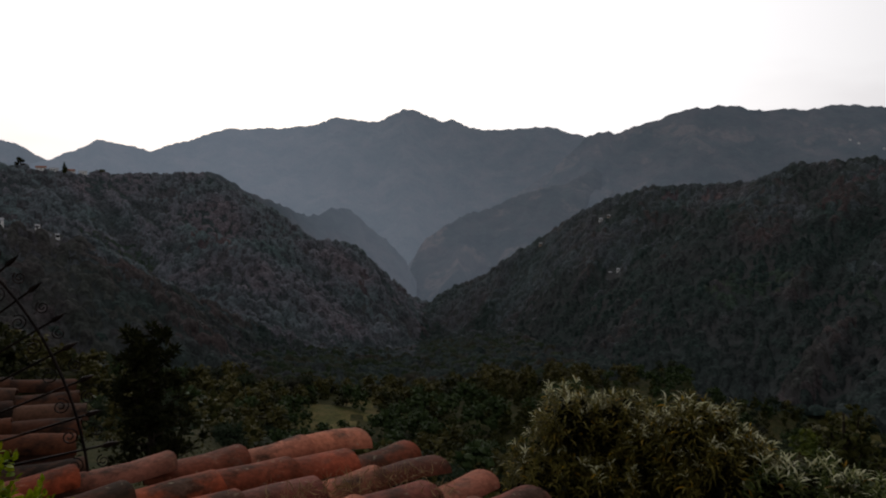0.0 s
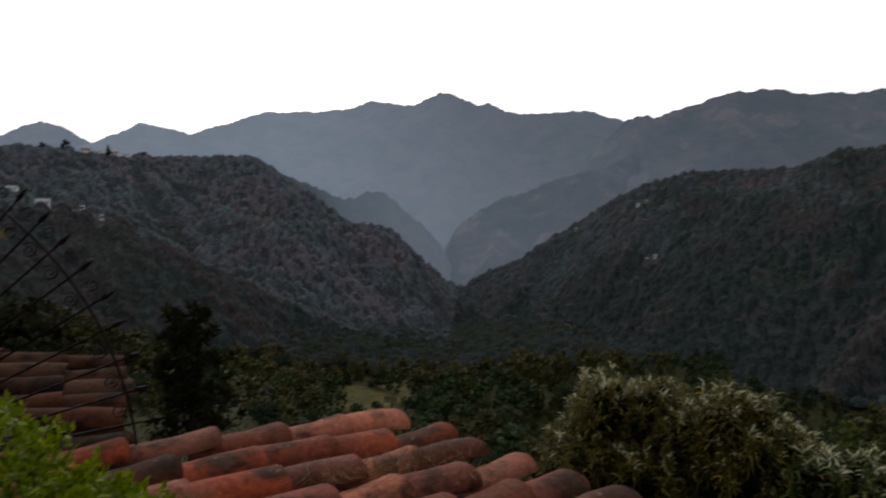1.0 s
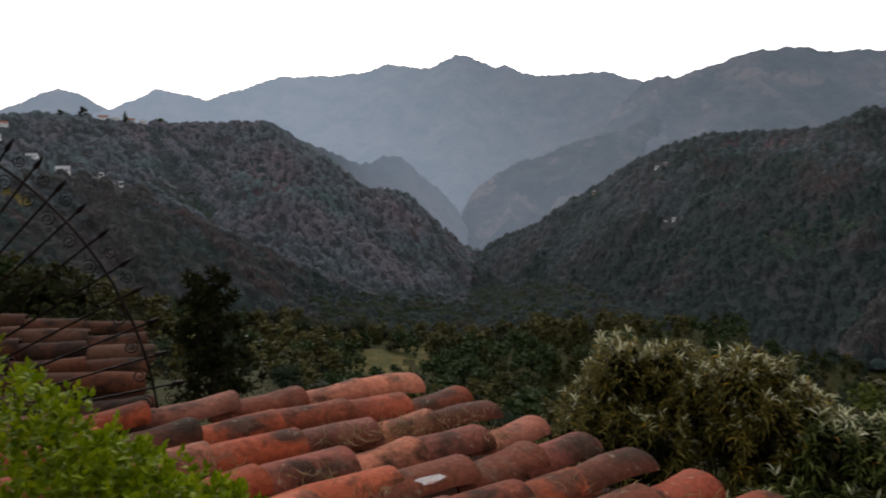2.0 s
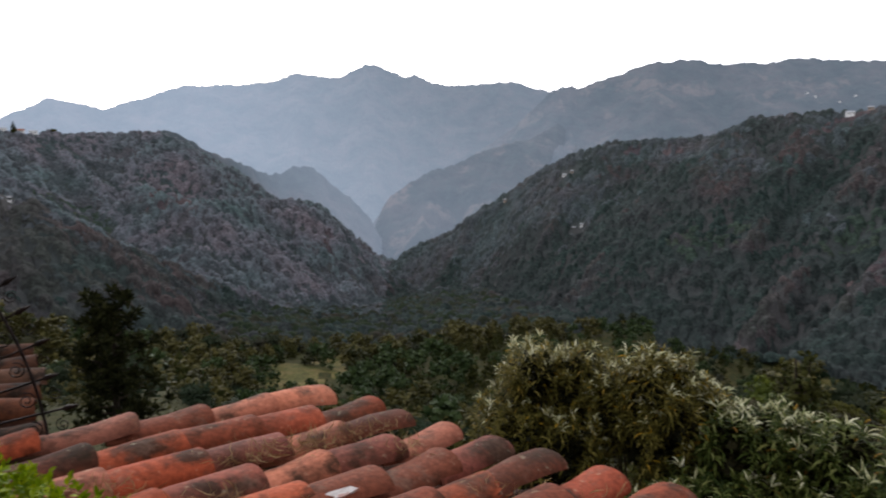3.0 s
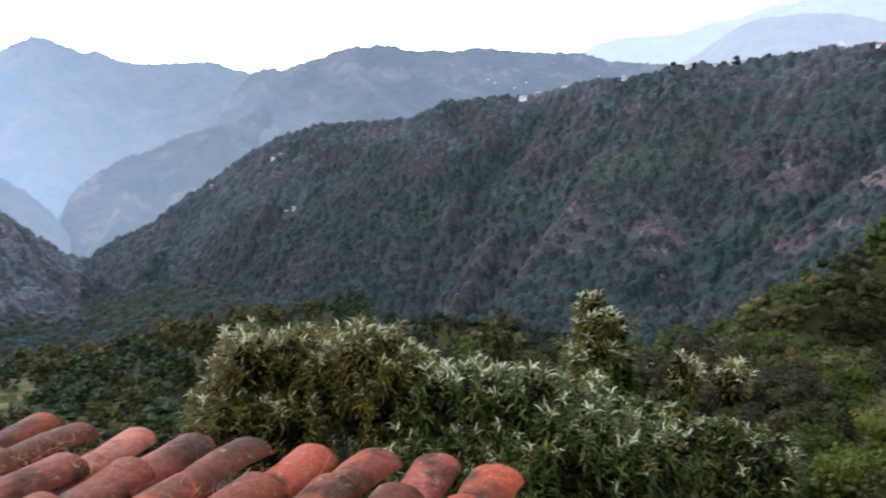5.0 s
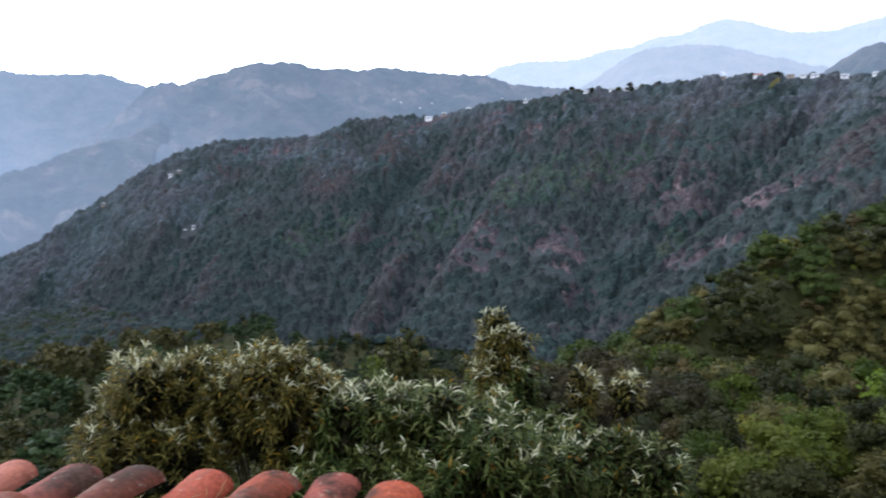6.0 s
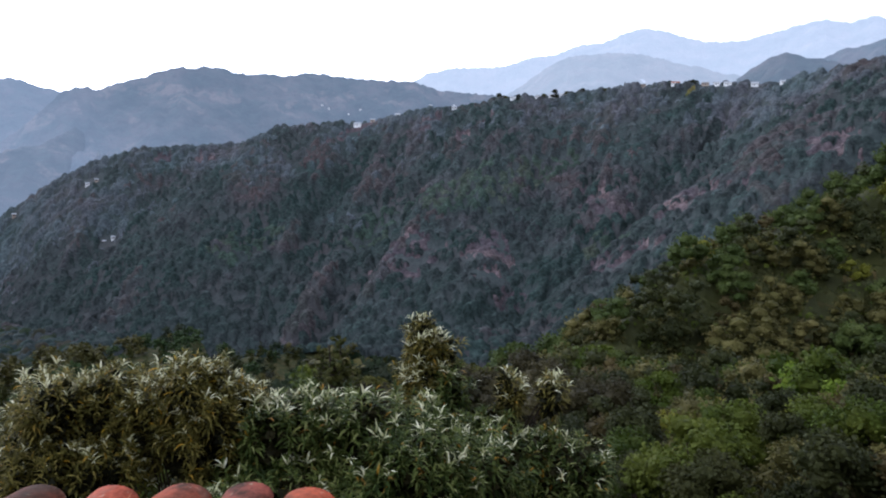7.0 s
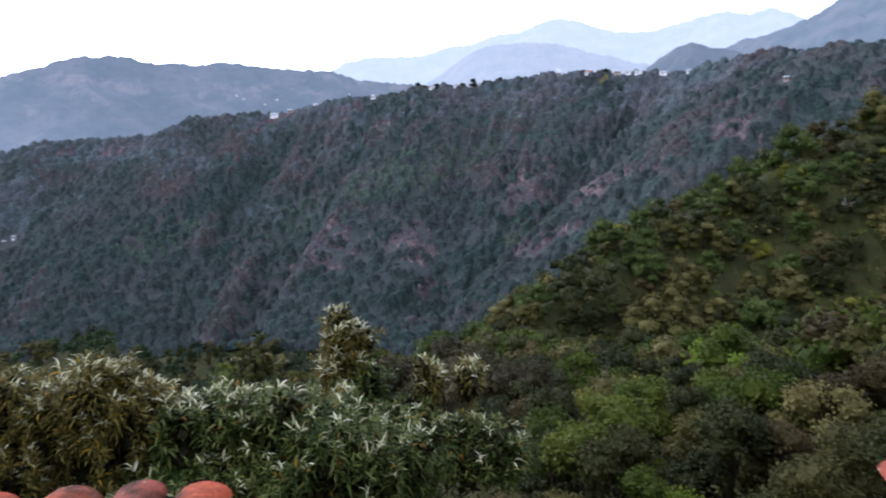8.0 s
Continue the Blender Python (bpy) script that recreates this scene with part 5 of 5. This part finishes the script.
def tiled_house(name, label, corner, across, down, rows, courses, gauge, wall_depth, tiles, rng, longer=0):
    """A house whose low roof is laid with barrel tiles: bed, wall, hollow tiles and the covering rows over them."""
    thing = tagged(new(name), label, "house")
    A, U, D = Vector(corner), Vector(across), Vector(down).normalized()
    n = D.cross(U).normalized()
    n = n if n.z > 0 else -n
    side = n.cross(D)
    k0, k1 = rows
    deep = courses * gauge
    bm = bmesh.new()
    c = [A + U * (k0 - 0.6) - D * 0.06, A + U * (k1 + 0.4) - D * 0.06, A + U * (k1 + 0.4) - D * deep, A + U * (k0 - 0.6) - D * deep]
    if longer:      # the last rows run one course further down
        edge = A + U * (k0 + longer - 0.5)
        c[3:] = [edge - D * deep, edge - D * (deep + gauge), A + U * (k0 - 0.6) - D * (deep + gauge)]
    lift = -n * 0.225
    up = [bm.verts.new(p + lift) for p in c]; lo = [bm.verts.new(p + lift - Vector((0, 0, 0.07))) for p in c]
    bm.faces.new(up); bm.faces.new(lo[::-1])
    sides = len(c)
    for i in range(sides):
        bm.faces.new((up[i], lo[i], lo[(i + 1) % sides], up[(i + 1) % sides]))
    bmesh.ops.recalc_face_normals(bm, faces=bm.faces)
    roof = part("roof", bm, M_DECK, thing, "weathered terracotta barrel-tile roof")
    bm = bmesh.new()
    mid = sum(c, Vector()) / sides
    top = [bm.verts.new(mid + (p - mid) * 0.9 + lift - Vector((0, 0, 0.072))) for p in c]
    bot = [bm.verts.new((v.co.x, v.co.y, v.co.z - wall_depth)) for v in top]
    for i in range(sides):
        bm.faces.new((top[i], bot[i], bot[(i + 1) % sides], top[(i + 1) % sides]))
    bm.faces.new(bot)
    bmesh.ops.recalc_face_normals(bm, faces=bm.faces)
    part("wall", bm, M_WALL, thing)
    frame_m = Matrix((D, side, n)).transposed().to_4x4()
    for k in range(k0, k1 + 1):
        rowshift = rng.randn() * 0.02
        for j in range(courses + (k < k0 + longer)):
            for cover in (1, 0):
                if not cover and k == k1:
                    continue
                # hollow tiles take the dark tile, painting the slits between rows black
                ob = new("tile", (tiles if cover else DARK_TILES)[rng.randint(5)])
                ob.parent = roof
                p = A + U * (k if cover else k + 0.5) - D * (j * gauge + rowshift + rng.randn() * 0.012 + (0 if cover else 0.05))
                p += side * rng.randn() * 0.006 + n * (rng.randn() * 0.005 - (0.060 if cover else 0.165))
                turn = Euler((rng.randn() * 0.06 + (0 if cover else math.pi), radians(-3.2 if cover else -1.0) + rng.randn() * 0.016, rng.randn() * 0.032)).to_matrix().to_4x4()
                size = 0.98 + rng.rand() * 0.05
                ob.matrix_basis = Matrix.Translation(p) @ frame_m @ turn @ Matrix.Diagonal((1.0, size if cover else size * 0.95, size if cover else 0.5, 1))
    return thing


house = tiled_house("house", "low house under a weathered terracotta tile roof", (0.209, 2.827, 4.786), (0.1869, -0.1339, -0.0048), (0.7414, 0.6579, -0.1180), (-3, 6), 5, 0.307, 4.5, TILES, rng, 3)
tiled_house("outbuilding", "small outbuilding under an old terracotta tile roof", (-1.966, 3.770, 4.778), (0.1087, -0.2084, -0.0040), (0.8734, 0.4554, -0.1600), (-1, 6), 8, 0.31, 4.0, DARK_TILES, rng)

# ---------------------------------------------------------------- undergrowth on the near slope
rng = np.random.RandomState(61)
M_UNDER = leaf_tone("undergrowth_leaves", (0.012, 0.014, 0.004), (0.030, 0.030, 0.008), (0.070, 0.062, 0.020))
n = 70000
ua, ur = np.radians(np.where(rng.rand(n) < 0.6, 44 + 44 * rng.rand(n), -50 + 94 * rng.rand(n))), 4.0 * (75 / 4.0) ** rng.rand(n)
ux, uy = np.sin(ua) * ur, np.cos(ua) * ur
keep = fbm(ux / 5 + 2, uy / 5 + 8, 3) > 0.34
ux, uy, ur = ux[keep], uy[keep], ur[keep]
uo = np.stack([ux, uy, land_height(ux, uy) + rng.rand(len(ux)) ** 2 * 0.9], -1)
uw = ball(len(ux), rng) * np.array([1, 1, 0.5]) + np.array([0, 0, 0.5])
V, F = leaves(uo, uw, ball(len(ux), rng) * 0.6 + np.array([0, 0, 1.0]), (0.03 + 0.0045 * ur) * (0.6 + 0.8 * rng.rand(len(ux))), 1.0, (SPRAY_V, SPRAY_F))
tagged(new("undergrowth", fast_mesh("undergrowth", V, F, M_UNDER)), "low tangled olive-green undergrowth on the slope", "undergrowth", kind="stuff")

# ---------------------------------------------------------------- clipped bush beside the roof
M_BUSH = material("bright_bush_leaves", ((0.35, (0.106, 0.174, 0.002)), (0.6, (0.211, 0.280, 0.003)), (0.75, (0.303, 0.356, 0.005))), scale=5, fine=60, fine_amount=0.3, rough=0.5, sheen=0.06, bump=0,
                  islands=((0.0, (0.038, 0.083, 0.001)), (0.5, (0.189, 0.257, 0.003)), (1.0, (0.363, 0.408, 0.007))), island_mix=0.6, translucent=0.3)
OVAL_V = np.array([(0, 0, 0), (.35, -.30, .05), (.4, 0, 0), (.35, .30, .05), (.75, -.22, .0), (.75, .22, .0), (1, 0, -.08)])
OVAL_F = np.array([(0, 1, 2), (0, 2, 3), (1, 4, 2), (2, 5, 3), (2, 4, 6), (2, 6, 5)])
bush = tagged(new("bush"), "bright green clipped bush with small glossy leaves", "bush")
BUSH = [
    ((-0.951, 1.287, 5.130), (0.26, 0.28, 0.26)),
    ((-0.805, 1.289, 5.120), (0.22, 0.22, 0.21)),
    ((-0.691, 1.286, 5.105), (0.20, 0.19, 0.17)),
    ((-0.602, 1.286, 5.085), (0.17, 0.17, 0.15)),
    ((-1.081, 1.247, 5.200), (0.30, 0.30, 0.31)),
    ((-0.526, 1.297, 5.080), (0.14, 0.14, 0.12))]
bush.location = (BUSH[0][0][0], BUSH[0][0][1], land_at(*BUSH[0][0][:2]))
bm = bmesh.new()
bo = np.array(bush.location)
for c, r in BUSH:
    c = np.array(c) - bo
    for k in range(5):
        e = c + ball(1, rng)[0] * np.array(r) * 0.5
        tube(bm, [(rng.randn() * .05, rng.randn() * .05, -0.2), tuple(e * np.array([.8, .8, .6])), tuple(e)], [0.02, 0.012, 0.004], 5)
part("stem", bm, M_BARK, bush)
o_all, w_all, l_all = [], [], []
for c, r in BUSH:
    n = int(1250 * (r[0] * r[1] + r[0] * r[2] + r[1] * r[2]) / 0.5)
    d = ball(n, rng)
    lump = 0.70 + 0.55 * fbm(d[:, 0] * 4 + c[0] * 5 + 20, d[:, 1] * 4 + d[:, 2] * 3 + 7, 3)
    p = np.array(c) - bo + d * np.array(r) * (lump * np.where(rng.rand(n) < 0.25, 0.75, 1))[:, None]
    axis = unit(d * 0.7 + np.array([0, 0, 0.8]) + rng.randn(n, 3) * 0.3)
    for node in range(9):
        q = unit(np.cross(axis, ball(n, rng)))
        t = node / 8
        o_all.append(p - axis * (0.042 * (1 - t))); w_all.append(axis * (0.25 + 0.7 * t) + q * (1 - 0.5 * t)); l_all.append((0.016 + 0.011 * rng.rand(n)) * (1.1 - 0.3 * t))
o, w, l = np.concatenate(o_all), np.concatenate(w_all), np.concatenate(l_all)
V, F = leaves(o, w, np.array([0, 0, 1.0]) + rng.randn(len(o), 3) * 0.4, l, 1.0, (OVAL_V, OVAL_F))
mesh_part("foliage", fast_mesh("foliage", V, F, M_BUSH), bush)

# ---------------------------------------------------------------- wrought-iron fan of spikes
M_IRON = material("rusty_black_iron", ((0.35, (0.012, 0.010, 0.010)), (0.6, (0.025, 0.018, 0.016)), (0.75, (0.06, 0.035, 0.025))), scale=9, fine=70, rough=0.6, bump=0.3, metal=0.4)
FAN_AT, FAN_X, FAN_R = (-2.585, 2.323, 4.701), ((0.9957, 0.0893, 0.0262), (-0.0390, 0.1445, 0.9887)), 1.44
fan = tagged(new("spike_fan"), "black wrought-iron fan of spikes with scrolls", "railing")
FX, FZ = Vector(FAN_X[0]), Vector(FAN_X[1])
FC = Vector(FAN_AT)
fan.location = (FC.x, FC.y, land_at(FC.x, FC.y))
FO = FC - Vector(fan.location)


def fan_point(r, a, off=0.0):
    return FO + FX * (r * math.cos(a)) + FZ * (r * math.sin(a)) + FX.cross(FZ) * off


for i in range(18):
    a = radians(5.73 + 5.07 * i) + rng.randn() * 0.004
    r1 = FAN_R + rng.randn() * 0.010
    bm = bmesh.new()
    tube(bm, [fan_point(0.12, a), fan_point(r1 * 0.6, a), fan_point(r1 - 0.055, a)], [0.0050, 0.0050, 0.0042], 6)
    spike = part("spike", bm, M_IRON, fan)
    bm = bmesh.new()
    tube(bm, [fan_point(r1 - 0.060, a), fan_point(r1 - 0.048, a), fan_point(r1 - 0.030, a), fan_point(r1, a)], [0.005, 0.0105, 0.009, 0.001], 6)
    part("spear_tip", bm, M_IRON, spike)
    # a pair of scrolls between neighbouring spikes, one on either side of the arc
    am = a + radians(2.53)
    for mid, size, turn in ((0.892, 0.034, 1), (0.962, 0.026, -1)):
        bm = bmesh.new()
        pts = [fan_point(FAN_R * mid + (size - size * 0.046 * k) * math.sin(k * 0.6 * turn), am + (size - size * 0.046 * k) * math.cos(k * 0.6) / FAN_R) for k in range(19)]
        tube(bm, pts, [0.0026] * 19, 5)
        part("scroll", bm, M_IRON, fan)
bm = bmesh.new()
tube(bm, [fan_point(FAN_R * 0.925, radians(6 + 2 * k), 0.012) for k in range(44)], [0.0055] * 44, 6)
part("arc_bar", bm, M_IRON, fan)
bm = bmesh.new()
tube(bm, [(FO.x, FO.y, -0.3), (FO.x, FO.y, FO.z + 0.15)], [0.06, 0.06], 10)
part("post", bm, M_IRON, fan)

# ---------------------------------------------------------------- unseen wall and eaves added behind the camera to dim the foreground
M_BRICK = material("dark_plaster", ((0.3, (0.16, 0.12, 0.09)), (0.7, (0.24, 0.18, 0.13))), scale=1.2, fine=25, fine_amount=0.3, rough=0.95)
bm = bmesh.new(); box(bm, -7.5, -1.45, -0.5, 6.5, -1.15, 9.2)
me = bpy.data.meshes.new("wall_south"); bm.to_mesh(me); bm.free(); me.materials.append(M_BRICK)
wall_south = tagged(new("wall_south", me), "unseen wall added behind the camera to dim the foreground", "wall", kind="structure")
wall_south.rotation_euler = (0, 0, radians(-20))
bm = bmesh.new(); box(bm, -7.5, -1.6, 8.8, 6.5, -0.2, 8.95)
me = bpy.data.meshes.new("ceiling"); bm.to_mesh(me); bm.free(); me.materials.append(M_BRICK)
eaves = tagged(new("ceiling", me), "unseen slab added overhead to cut the sky light", "ceiling", kind="structure")
eaves.rotation_euler = (0, 0, radians(-20))

# ---------------------------------------------------------------- small things on the roof
M_STRAW = material("dry_grass", ((0.3, (0.26, 0.18, 0.08)), (0.7, (0.46, 0.34, 0.17))), scale=20, fine=60, rough=0.8, bump=0)
RA, RU, RD = Vector((0.209, 2.827, 4.786)), Vector((0.1869, -0.1339, -0.0048)), Vector((0.7414, 0.6579, -0.1180))
o_all, w_all, l_all = [], [], []
for k, j, count in ((-0.6, 1.3, 40), (-0.55, 2.0, 70), (-0.5, 2.5, 60), (-0.55, 3.0, 40), (0.4, 1.2, 45), (-0.5, 0.8, 25), (1.45, 3.6, 25), (-0.4, 4.4, 40), (0.5, 3.9, 25), (2.5, 1.6, 14), (3.5, 0.9, 12)):
    p = np.array(RA + RU * k - RD * (j * 0.307) - Vector((0, 0, 0.03)))
    count = int(count * 1.3)
    o_all.append(p + rng.randn(count, 3) * np.array([0.06, 0.04, 0.008]))
    w_all.append(rng.randn(count, 3) * np.array([1, 1, 0.4]) + np.array([0, 0, 0.75])); l_all.append(0.028 + 0.050 * rng.rand(count))
o, w, l = np.concatenate(o_all), np.concatenate(w_all), np.concatenate(l_all)
V, F = leaves(o, w, ball(len(o), rng), l, 0.11)
tagged(new("dry_grass", fast_mesh("dry_grass", V, F, M_STRAW)), "withered grass tufts growing between the roof tiles", "grass", kind="stuff")

M_SHARD = material("white_glazed_shard", ((0.3, (0.62, 0.58, 0.55)), (0.7, (0.80, 0.77, 0.74))), scale=15, fine=60, fine_amount=0.2, rough=0.4, spots=((9.0, 0.55, 0.6, (0.5, 0.22, 0.16), 0.7),))
bm = bmesh.new()
outline = [(-0.07, -0.03), (0.02, -0.045), (0.085, -0.02), (0.06, 0.028), (-0.02, 0.04), (-0.075, 0.015)]
lo = [bm.verts.new((x, y, 0)) for x, y in outline]; hi = [bm.verts.new((x * 0.96, y * 0.96, 0.009 + 0.02 * x)) for x, y in outline]
bm.faces.new(lo[::-1]); bm.faces.new(hi)
for i in range(6):
    bm.faces.new((lo[i], lo[(i + 1) % 6], hi[(i + 1) % 6], hi[i]))
me = bpy.data.meshes.new("shard"); bm.to_mesh(me); bm.free(); me.materials.append(M_SHARD)
shard = tagged(new("shard", me), "broken white piece of pottery lying between roof tiles", "shard")
shard.matrix_world = pose(-0.207, 2.070, 4.862, 32, 0, 34) @ Matrix.Diagonal((0.92, 0.36, 0.9, 1))

# ---------------------------------------------------------------- village houses
M_WHITE = material("whitewashed_wall", ((0.3, (0.74, 0.73, 0.70)), (0.7, (0.86, 0.85, 0.82))), scale=0.4, fine=3, fine_amount=0.2, rough=0.85, bump=0)
M_BUFF = material("bare_block_wall", ((0.3, (0.30, 0.24, 0.19)), (0.7, (0.42, 0.35, 0.28))), scale=0.4, fine=3, fine_amount=0.25, rough=0.9, bump=0)
M_CLAY = material("clay_roof", ((0.3, (0.20, 0.085, 0.05)), (0.7, (0.30, 0.14, 0.09))), scale=0.5, fine=4, rough=0.9, bump=0)
M_SHEET = material("grey_sheet_roof", ((0.3, (0.26, 0.27, 0.28)), (0.7, (0.38, 0.39, 0.40))), scale=0.5, fine=4, rough=0.6, bump=0)
M_DARKGLASS = material("dark_window_glass", ((0.3, (0.015, 0.017, 0.02)), (0.7, (0.03, 0.033, 0.036))), scale=1, fine=5, rough=0.15, bump=0)


def village_house(label, x, y, size, wall, roof, turn, storeys=1, z=None):
    """A small house: walls, pitched roof with eaves, door and windows set into shallow reveals."""
    w, d, h = size, size * 0.75, 2.9 * storeys if storeys else 1.5
    thing = tagged(new("village_house"), label, "house", "houses of the hillside village")
    thing.matrix_world = pose(x, y, z if z is not None else land_at(x, y) + (0.8 if storeys else -0.2), 0, 0, turn)
    bm = bmesh.new(); box(bm, -w / 2, -d / 2, -3, w / 2, d / 2, h + 0.5)
    part("wall", bm, wall, thing)
    bm = bmesh.new()
    e = 0.45
    prof = [(-d / 2 - e, h + 0.3), (0, h + 0.5 + d * 0.22), (d / 2 + e, h + 0.3), (d / 2 + e, h + 0.5), (0, h + 0.75 + d * 0.22), (-d / 2 - e, h + 0.5)]
    a = [bm.verts.new((-w / 2 - e, q, z)) for q, z in prof]; b = [bm.verts.new((w / 2 + e, q, z)) for q, z in prof]
    bm.faces.new(a); bm.faces.new(b[::-1])
    for i in range(6):
        bm.faces.new((a[i], b[i], b[(i + 1) % 6], a[(i + 1) % 6]))
    bmesh.ops.recalc_face_normals(bm, faces=bm.faces)
    part("roof", bm, roof, thing)
    for s in range(storeys):
        for i in range(3):
            cx, z0 = (i - 1) * w * 0.3, 1.4 + 2.9 * s
            door = s == 0 and i == 1
            bm = bmesh.new()
            box(bm, cx - 0.55, -d / 2 - 0.05, 0.5 if door else z0, cx + 0.55, -d / 2 + 0.05, 2.6 if door else z0 + 1.2)
            part("door" if door else "window", bm, M_DARKGLASS, thing)
    return thing


for x, y, size, kind, turn, storeys in VILLAGE:
    village_house(("white-walled village house among the trees", "bare brick village house with sheet roof", "white village house with clay roof")[kind], x, y, size,
                  (M_WHITE, M_BUFF, M_WHITE)[kind], (M_SHEET, M_SHEET, M_CLAY)[kind], turn, storeys)
for x, y, z, size in FAR_VILLAGE:
    village_house("small white house on the far mountain slope", x, y, size, M_WHITE, M_SHEET, -32, 1, z)

# ---------------------------------------------------------------- roof tile placed to fit the view, on a made-up pillar
pillar = tagged(new("gate_pillar"), "terracotta roof tile on an added plain pillar", "pillar")
pillar.location = (2.501, 0.051, 5.033)
bm = bmesh.new(); box(bm, -0.10, -0.10, land_at(2.501, 0.051) - 5.033 - 0.4, 0.12, 0.10, -0.05)
bmesh.ops.bevel(bm, geom=bm.edges[:], offset=0.015, segments=2, affect="EDGES")
part("shaft", bm, M_WALL, pillar)
cap = mesh_part("tile", TILES[0], pillar, "terracotta roof tile")
cap.matrix_basis = pose(0.17, 0.10, -0.052, 0, 0, 25)
